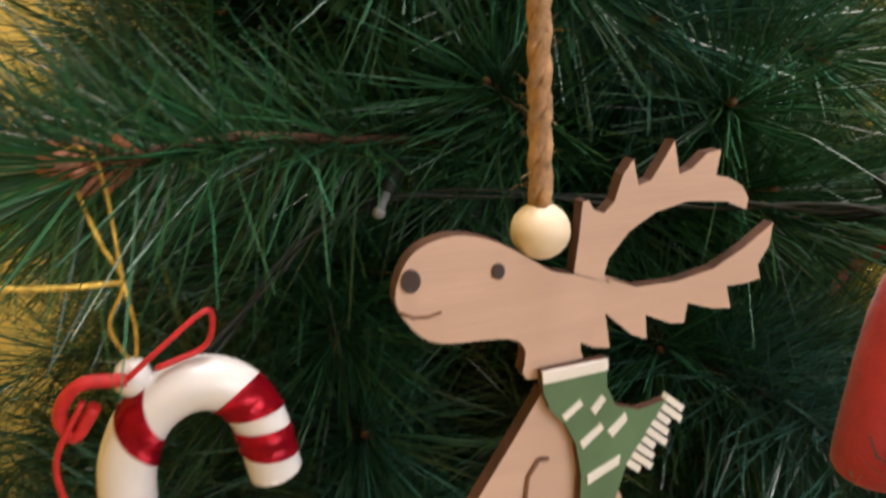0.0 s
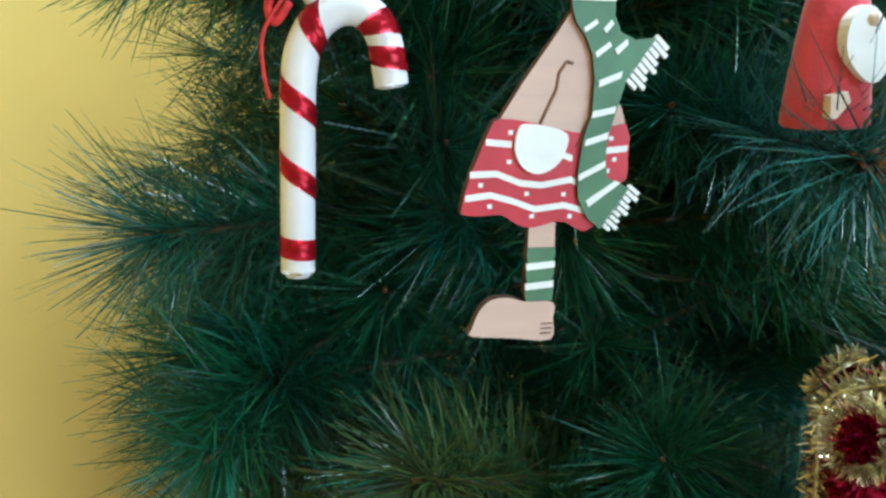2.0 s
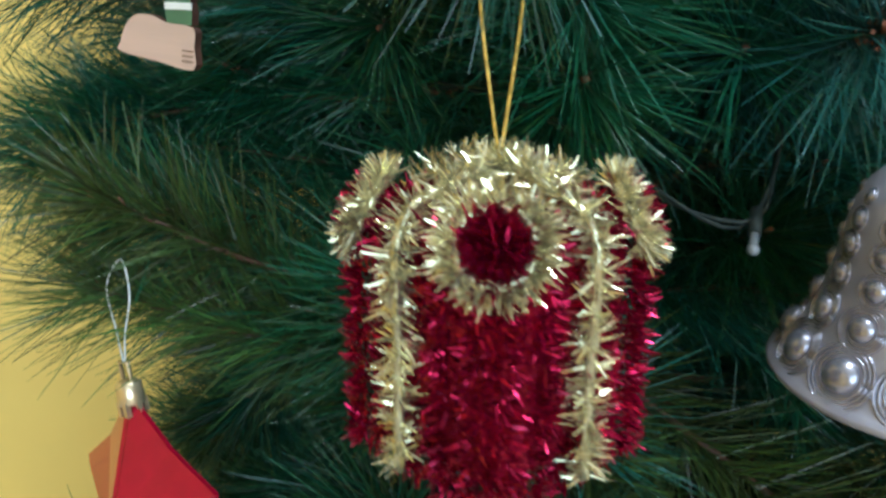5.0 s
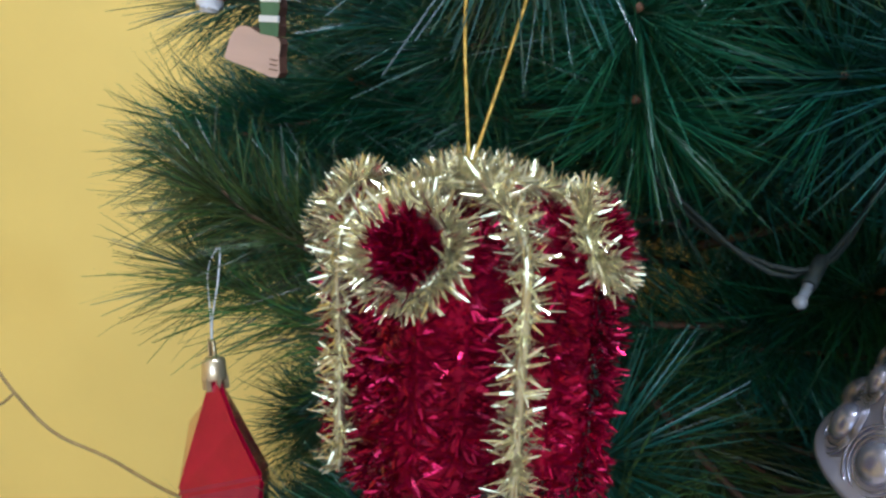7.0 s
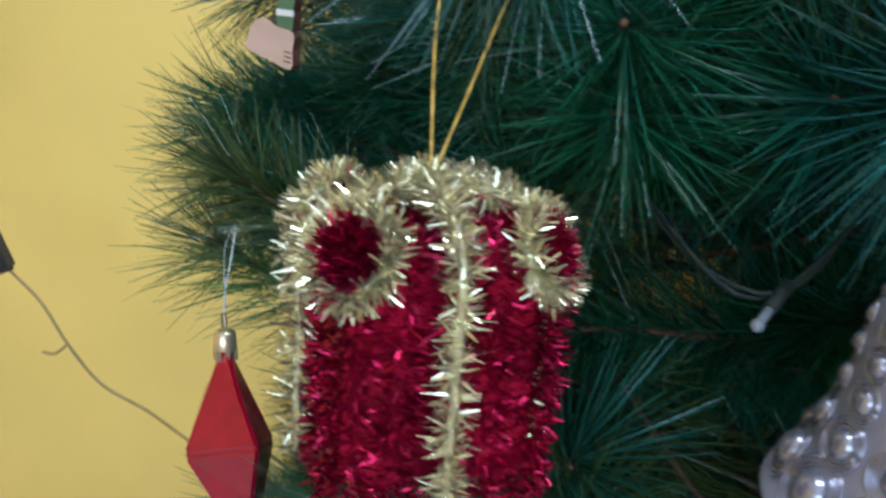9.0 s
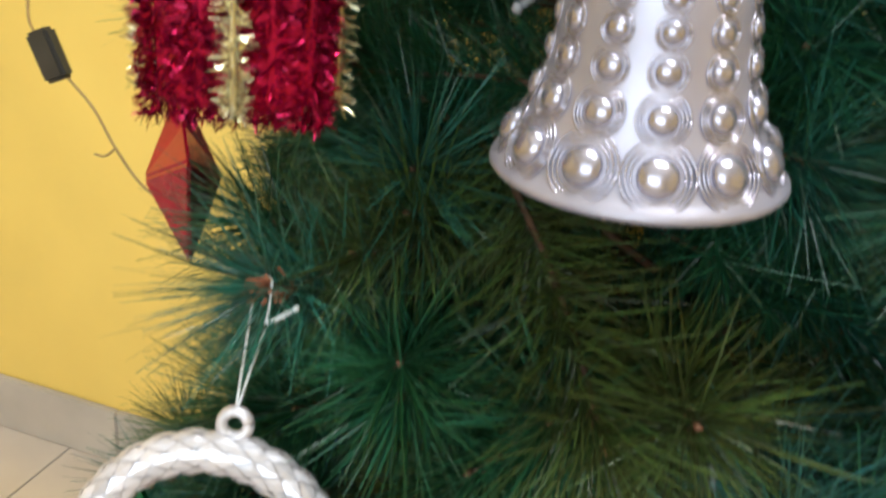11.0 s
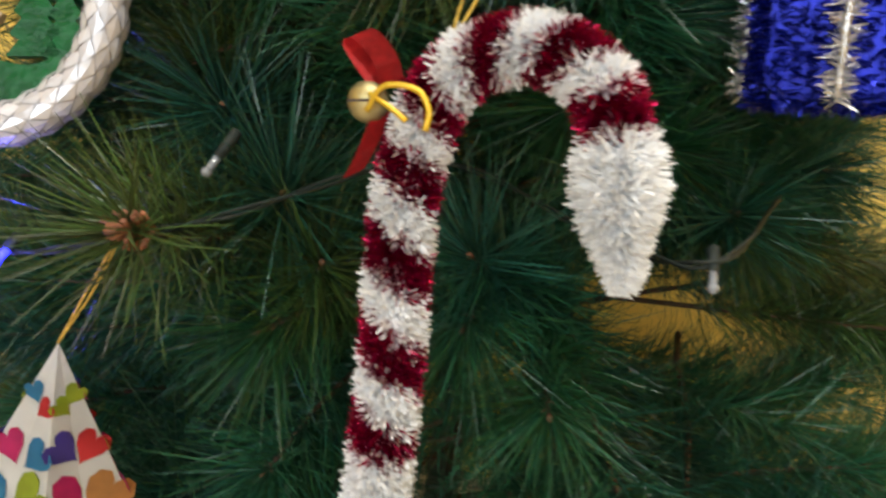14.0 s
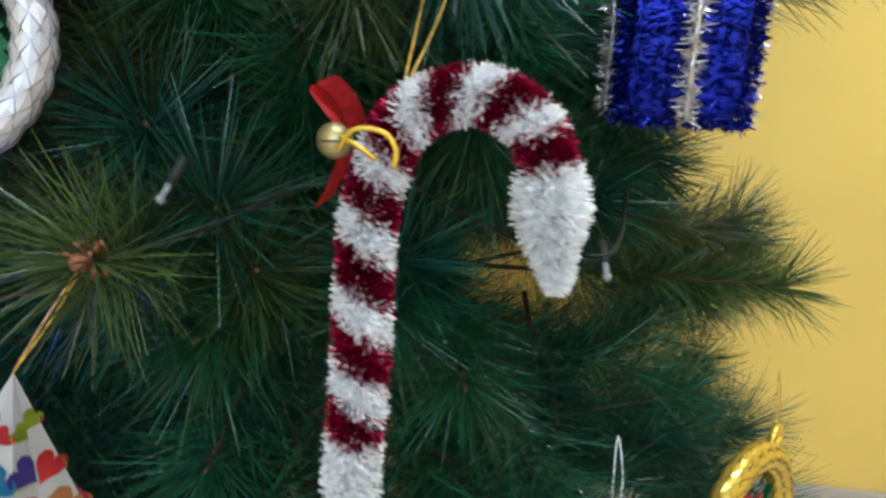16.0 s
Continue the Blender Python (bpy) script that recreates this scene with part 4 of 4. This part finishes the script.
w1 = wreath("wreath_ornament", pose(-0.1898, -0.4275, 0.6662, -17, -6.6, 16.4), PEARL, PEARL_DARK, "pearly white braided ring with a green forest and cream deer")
hk = local(w1, HOOKS["wreath"])
bm = bmesh.new()
eye = Vector((0.0136, 0, 0.061))
kn = eye.lerp(hk, 0.72) + Vector((0.004, -0.003, 0))
tube(bm, smooth_path([eye, eye.lerp(hk, 0.5) + Vector((-0.002, 0, 0)), hk + Vector((-0.003, -0.002, 0)), hk + Vector((0.003, -0.003, 0.002)), kn, eye.lerp(hk, 0.4) + Vector((0.002, 0, 0)), eye], 6), 0.0006, 5)
tube(bm, smooth_path([kn, kn + Vector((0.006, -0.002, 0.003)), kn + Vector((0.013, -0.005, 0.007))], 5), 0.0011, 5)
part("hanging_cord", bm, WHITE_CORD, w1, "white cord with a knotted end")
w2 = wreath("wreath_ornament", pose(0.217, -0.361, 0.443, -8, 14, 40), PEARL_GOLD, GOLD_DARK, "gold braided ring with a forest scene, on a cord")
cord("hanging_cord", [(0.0136, 0, 0.061), (0.018, 0.003, 0.076), (0.018, 0.008, 0.095), (0.013, 0.004, 0.078), (0.0136, 0, 0.061)], 0.0004, GOLD_CORD, w2)


def tinsel_cane():
    ob = thing("tinsel_cane_ornament", pose(-0.0082, -0.4584, 0.5861, -8.1, -9, -7.1), "fluffy red and white tinsel candy cane with a small bell", "ornament")
    U = 0.00021
    tr = lambda x, y: Vector(((521 + 0.975 * (x - 537) - 560) * U, 0, (500 - (165 + 0.955 * (y - 170))) * U))
    pts = smooth_path([tr(x, y) for x, y in ((548, 838), (556, 740), (568, 620), (576, 500), (582, 400), (592, 310), (612, 225), (650, 150), (708, 112), (775, 100), (840, 122), (888, 172), (905, 245), (910, 340), (922, 445))], 8)
    fr = path_frames(pts)
    s, acc = [0.0], 0.0
    for a, b in zip(pts, pts[1:]):
        acc += (b - a).length
        s.append(acc)
    bm = bmesh.new()
    tube(bm, pts, 0.0062, 12, taper=0.004)
    part("core", bm, TINSEL_WHITE, ob)
    rg = random.Random(9)
    sets = ([], []), ([], [])
    for _ in range(30000):
        u = rg.uniform(0, acc)
        k = min(max(int(np.searchsorted(s, u)) - 1, 0), len(pts) - 2)
        w = (u - s[k]) / (s[k + 1] - s[k])
        p, d, a, b = [fr[k][j].lerp(fr[k + 1][j], w) for j in range(4)]
        ph = rg.uniform(0, 2 * math.pi)
        n = a * math.cos(ph) + b * math.sin(ph)
        bend = max(0, u - 0.108)
        phase = ((u + 0.31 * bend) / 0.0292 + ph / (2 * math.pi) - 0.22) % 1
        white = (phase < 0.43 or u < 0.021 or u > acc - 0.043) and not acc - 0.056 < u < acc - 0.043
        full = 1.0
        if u > acc - 0.040:
            q = (u - acc + 0.040) / 0.040
            full = 1.22 if q < 0.35 else 1.22 - 1.25 * (q - 0.35)
        if not white:
            full *= 0.96
        vs, fs = sets[0 if white else 1]
        strip(vs, fs, p + n * 0.0048 * full, (n + rand_dir(rg) * (0.95 if white else 0.6) - d * 0.1).normalized(), 0.0074 * full * rg.uniform(0.75, 1.1), 0.0014 if white else 0.0009, rg.uniform(-0.3, 0.3), rg)
    strips_mesh("white_tinsel", *sets[0], TINSEL_WHITE, ob, "white fluffy tinsel winding")
    strips_mesh("red_tinsel", *sets[1], TINSEL_RED, ob, "red foil tinsel winding")
    j = tr(540, 178) + Vector((0, -0.006, 0))
    bm = bmesh.new()
    ball(bm, j, 0.0065, 0, (1, 1, 1), 20, 14)
    add_box(bm, j + Vector((-0.0035, -0.0067, -0.0006)), j + Vector((0.0035, -0.0055, 0.0002)), 1)
    part("jingle_bell", bm, [BELL_GOLD, INK], ob, "small tarnished gold jingle bell")
    bm = bmesh.new()
    loop = smooth_path([j + Vector((0.006, 0.001, 0.004)), j + Vector((0.001, 0.0, 0.010)), j + Vector((-0.005, 0, 0.019)), j + Vector((-0.001, 0, 0.020)), j + Vector((0.005, 0.001, 0.013)), j + Vector((0.008, 0.001, 0.005))], 5)
    tail = smooth_path([j + Vector((0.004, 0.001, -0.004)), j + Vector((0, 0, -0.014)), j + Vector((-0.005, 0.001, -0.022))], 5)
    for line in (loop, tail):
        v0 = [bm.verts.new(q + Vector((-0.0026, -0.003, -0.0018))) for q in line]
        v1 = [bm.verts.new(q + Vector((0.0026, 0.002, 0.0018))) for q in line]
        for k in range(len(line) - 1):
            bm.faces.new((v0[k], v0[k + 1], v1[k + 1], v1[k])).smooth = True
    bmesh.ops.solidify(bm, geom=bm.faces[:], thickness=0.0003)
    part("ribbon", bm, RED_CORD, ob, "red satin ribbon loop")
    bm = bmesh.new()
    q = tr(600, 175) + Vector((0, -0.012, 0))
    tube(bm, smooth_path([q + Vector((-0.010, 0, -0.004)), q + Vector((-0.004, -0.001, 0.003)), q + Vector((0.006, 0, 0.002)), q + Vector((0.010, 0, -0.004)), q + Vector((0.009, 0, -0.010))], 5), 0.0010, 5)
    tube(bm, smooth_path([q + Vector((-0.009, 0, 0.001)), q + Vector((-0.002, -0.001, -0.003)), q + Vector((0.003, 0, -0.007))], 5), 0.0010, 5)
    part("gold_tie", bm, RIBBON_GOLD, ob, "shiny yellow tie")
    hk = local(ob, HOOKS["tinsel"])
    st = tr(650, 105)
    bm = bmesh.new()
    tube(bm, smooth_path([st, st.lerp(hk, 0.5) + Vector((-0.003, 0, 0.002)), hk + Vector((-0.006, -0.003, -0.002)), hk + Vector((-0.001, -0.004, 0.002)), hk + Vector((0.002, -0.004, -0.004)), st.lerp(hk, 0.5) + Vector((0.004, 0, -0.001)), st], 6), 0.0006, 5)
    part("hanging_cord", bm, GOLD_CORD, ob, "gold cord loop")


tinsel_cane()


def paper_cone():
    ob = thing("paper_cone_ornament", pose(-0.137, -0.452, 0.549, 6, 6, 10), "folded white paper cone printed with coloured hearts", "ornament")
    bm = bmesh.new()
    n = 10
    apex = bm.verts.new((0, 0, 0))
    ring = []
    for k in range(n):
        a = 2 * math.pi * k / n
        r = 0.041 if k % 2 == 0 else 0.024
        ring.append(bm.verts.new((r * math.cos(a), r * 0.8 * math.sin(a), -0.083 + (0.0 if k % 2 == 0 else 0.016))))
    for k in range(n):
        bm.faces.new((apex, ring[k], ring[(k + 1) % n]))
    bmesh.ops.solidify(bm, geom=bm.faces[:], thickness=0.0006)
    part("paper", bm, PAPER, ob, "pleated white paper")
    rg = random.Random(4)
    for k in range(n):
        a0, a1 = 2 * math.pi * k / n, 2 * math.pi * (k + 1) / n
        r0, r1 = (0.041, 0.024) if k % 2 == 0 else (0.024, 0.041)
        z0, z1 = (-0.083, -0.067) if k % 2 == 0 else (-0.067, -0.083)
        A = Vector((r0 * math.cos(a0), r0 * 0.8 * math.sin(a0), z0))
        B = Vector((r1 * math.cos(a1), r1 * 0.8 * math.sin(a1), z1))
        nrm = A.cross(B).normalized()
        if nrm.x * (A + B).x + nrm.y * (A + B).y < 0:
            nrm = -nrm
        for f in (0.30, 0.52, 0.80):
            c = (A * 0.5 + B * 0.5) * (f + rg.uniform(-0.05, 0.05))
            u = (B - A).normalized()
            w = nrm.cross(u)
            if w.z < 0:
                w = -w
            size = 0.0125 * f + 0.0008
            bm = bmesh.new()
            out = []
            for q in range(16):
                t = 2 * math.pi * q / 16
                hx, hy = 16 * math.sin(t) ** 3 / 17, (13 * math.cos(t) - 5 * math.cos(2 * t) - 2 * math.cos(3 * t) - math.cos(4 * t)) / 17
                out.append(bm.verts.new(c + u * hx * size + w * hy * size * 1.15 + nrm * 0.0006))
            bm.faces.new(out)
            bmesh.ops.solidify(bm, geom=bm.faces[:], thickness=0.0002)
            part("heart_print", bm, HEART[rg.randrange(6)], ob)
    hk = local(ob, HOOKS["paper"])
    cord("hanging_cord", [(0, 0, 0), hk * 0.5 + Vector((0.001, 0, 0)), hk + Vector((0, -0.002, 0.002)), hk * 0.5 + Vector((-0.001, 0, 0)), (0, 0, 0)], 0.0005, GOLD_CORD, ob)


paper_cone()


def low_cord():
    ob = thing("cord_loop", Matrix.Translation(HOOKS["low"]), "thin gold hanging cord looped over a twig end", "cord")
    cord("loop", [(-0.004, -0.004, -0.075), (-0.004, -0.005, -0.03), (-0.003, -0.004, -0.004), (0.0, -0.003, 0.003), (0.003, -0.002, -0.006), (0.001, -0.005, -0.035), (-0.004, -0.004, -0.075)], 0.0005, GOLD_CORD, ob, "twisted gold cord")


low_cord()


def house():
    ob = thing("house_ornament", pose(0.080, -0.322, 0.770, 0, 10, -25), "small brown wooden house with a white roof on a string", "ornament")
    bm = bmesh.new()
    add_box(bm, (-0.016, -0.012, -0.01), (0.016, 0.012, 0.026), bevel=0.001)
    part("house_body", bm, WOOD, ob, "pale brown wooden body")
    bm = bmesh.new()
    prism(bm, [(-0.023, 0.022), (-0.020, 0.019), (0, 0.041), (0.020, 0.019), (0.023, 0.022), (0, 0.048)], -0.015, 0.015)
    part("house_roof", bm, WHITE_PAINT, ob, "white painted roof")
    cord("hanging_cord", [(-0.004, 0, 0.044), (-0.012, 0, 0.060), (-0.014, 0.002, 0.085), (0.0, 0.004, 0.098), (0.008, 0.002, 0.08), (0.002, 0, 0.046)], 0.0009, BEAD, ob)


house()


def gold_bell():
    ob = thing("small_bell_ornament", pose(-0.040, -0.305, 0.962, 0, -12, -30), "small shiny gold bell with a red ribbon", "ornament")
    bm = bmesh.new()
    lathe(bm, [(0.0180, 0.0005), (0.0195, 0.0), (0.0190, 0.003), (0.0165, 0.009), (0.0145, 0.018), (0.0125, 0.026), (0.0085, 0.031), (0.002, 0.033)], 32)
    part("bell_body", bm, PEARL_GOLD, ob)
    bm = bmesh.new()
    for line in ([(-0.002, -0.004, 0.034), (-0.014, -0.008, 0.040), (-0.028, -0.010, 0.036)], [(0.002, -0.004, 0.034), (0.012, -0.007, 0.043), (0.024, -0.006, 0.047)]):
        pts = smooth_path(line, 5)
        v0 = [bm.verts.new(q + Vector((0, 0, -0.0025))) for q in pts]
        v1 = [bm.verts.new(q + Vector((0, 0.001, 0.0025))) for q in pts]
        for k in range(len(pts) - 1):
            bm.faces.new((v0[k], v0[k + 1], v1[k + 1], v1[k])).smooth = True
    bmesh.ops.solidify(bm, geom=bm.faces[:], thickness=0.0003)
    part("ribbon", bm, RED_CORD, ob, "red satin ribbon")
    cord("hanging_cord", [(0, 0, 0.032), (-0.002, 0.004, 0.045), (0, 0.01, 0.06), (0.003, 0.004, 0.045), (0, 0, 0.032)], 0.0004, GOLD_CORD, ob)


gold_bell()


def pompom():
    ob = thing("tinsel_ball_ornament", pose(0.127, -0.395, 0.456), "white and silver fluffy tinsel ball", "ornament")
    bm = bmesh.new()
    ball(bm, (0, 0, 0), 0.010, 0, (1.2, 1, 0.9))
    part("core", bm, TINSEL_SILVER, ob)

    def on_ball(rg):
        d = rand_dir(rg)
        return d * 0.009, d
    vs, fs = tinsel_cloud(1900, on_ball, 0.018, 0.0006, 91)
    strips_mesh("tinsel", vs, fs, TINSEL_SILVER, ob)
    cord("hanging_cord", [(0, 0, 0.01), (-0.002, 0.006, 0.03), (0, 0.02, 0.05), (0.003, 0.006, 0.03), (0, 0, 0.01)], 0.0004, WHITE_CORD, ob)


pompom()

# ---- string lights ----
string = thing("string_lights", Matrix.Identity(4), "dark green cable of small led lights, one glowing blue", "string lights")
rg = random.Random(21)
BULBS = [(-0.111, -0.358, 0.882), (-0.175, -0.437, 0.571), (0.089, -0.418, 0.607), (-0.27, -0.372, 0.585), (-0.16, -0.33, 1.055), (-0.238, -0.205, 1.075), (-0.02, -0.40, 0.75), (0.0, -0.33, 0.93), (-0.09, -0.43, 0.62)]
runs = ((-0.22, -0.16, 0.90), (-0.19, -0.20, 0.92), (-0.16, -0.27, 0.92), (-0.111, -0.350, 0.886), (-0.04, -0.28, 0.93), (0.06, -0.22, 0.90)), ((-0.29, -0.36, 0.60), (-0.27, -0.368, 0.584), (-0.235, -0.40, 0.575), (-0.175, -0.431, 0.572), (-0.09, -0.43, 0.60), (-0.02, -0.375, 0.625), (0.05, -0.35, 0.60), (0.089, -0.412, 0.612), (0.13, -0.29, 0.62)), ((-0.30, -0.19, 1.05), (-0.238, -0.2, 1.075), (-0.18, -0.27, 1.062), (-0.16, -0.325, 1.058), (-0.09, -0.25, 1.03), (0.0, -0.2, 1.06))
for run in runs:
    bm = bmesh.new()
    for ph in (0, math.pi):
        pts = [p + Vector((0, 0.0011 * math.cos(ph + k * 0.8), 0.0011 * math.sin(ph + k * 0.8))) for k, p in enumerate(smooth_path(run, 10))]
        tube(bm, pts, 0.0008, 5)
    part("cable", bm, CABLE, string)
for p in BULBS:
    d = (Vector((p[0], p[1], 0)) - AXIS).normalized() * 0.6 + Vector((rg.uniform(-0.4, 0.4), 0, rg.uniform(-0.8, -0.2)))
    d.normalize()
    q = Vector(p)
    bm = bmesh.new()
    tube(bm, [q - d * 0.016, q - d * 0.004], 0.0022, 8)
    s = part("socket", bm, CABLE, string)
    bm = bmesh.new()
    tube(bm, [q - d * 0.005, q + d * 0.002, q + d * 0.004], 0.0017, 10, 0, taper=0.001)
    ball(bm, q + d * 0.003, 0.0021, 0, (1, 1, 1), 10, 7)
    lit = p == BULBS[1]
    part("bulb", bm, LED_BLUE if lit else LED, s, "small bulb glowing deep blue" if lit else "small clear unlit bulb")
wire = thing("power_cable", Matrix.Identity(4), "thin tan cable with a dark controller box before the yellow wall", "cable")
bm = bmesh.new()
tube(bm, smooth_path([(-0.80, 0.20, 1.05), (-0.795, 0.17, 0.86), (-0.755, 0.10, 0.765), (-0.722, 0.074, 0.735), (-0.690, 0.074, 0.700), (-0.655, 0.073, 0.668), (-0.628, 0.072, 0.627), (-0.590, 0.066, 0.592), (-0.535, 0.056, 0.575), (-0.46, 0.02, 0.565), (-0.36, -0.03, 0.57), (-0.25, -0.06, 0.58)], 8), 0.0018, 6)
tube(bm, smooth_path([(-0.628, 0.071, 0.627), (-0.640, 0.068, 0.617), (-0.652, 0.066, 0.618)], 5), 0.0015, 5)
part("cable", bm, CABLE_TAN, wire)
bm = bmesh.new()
add_box(bm, (-0.016, -0.010, -0.028), (0.016, 0.008, 0.028), bevel=0.004)
c = part("controller", bm, PLUG, wire, "dark plastic controller box")
c.matrix_basis = pose(-0.706, 0.073, 0.718, 0, -24, 0)
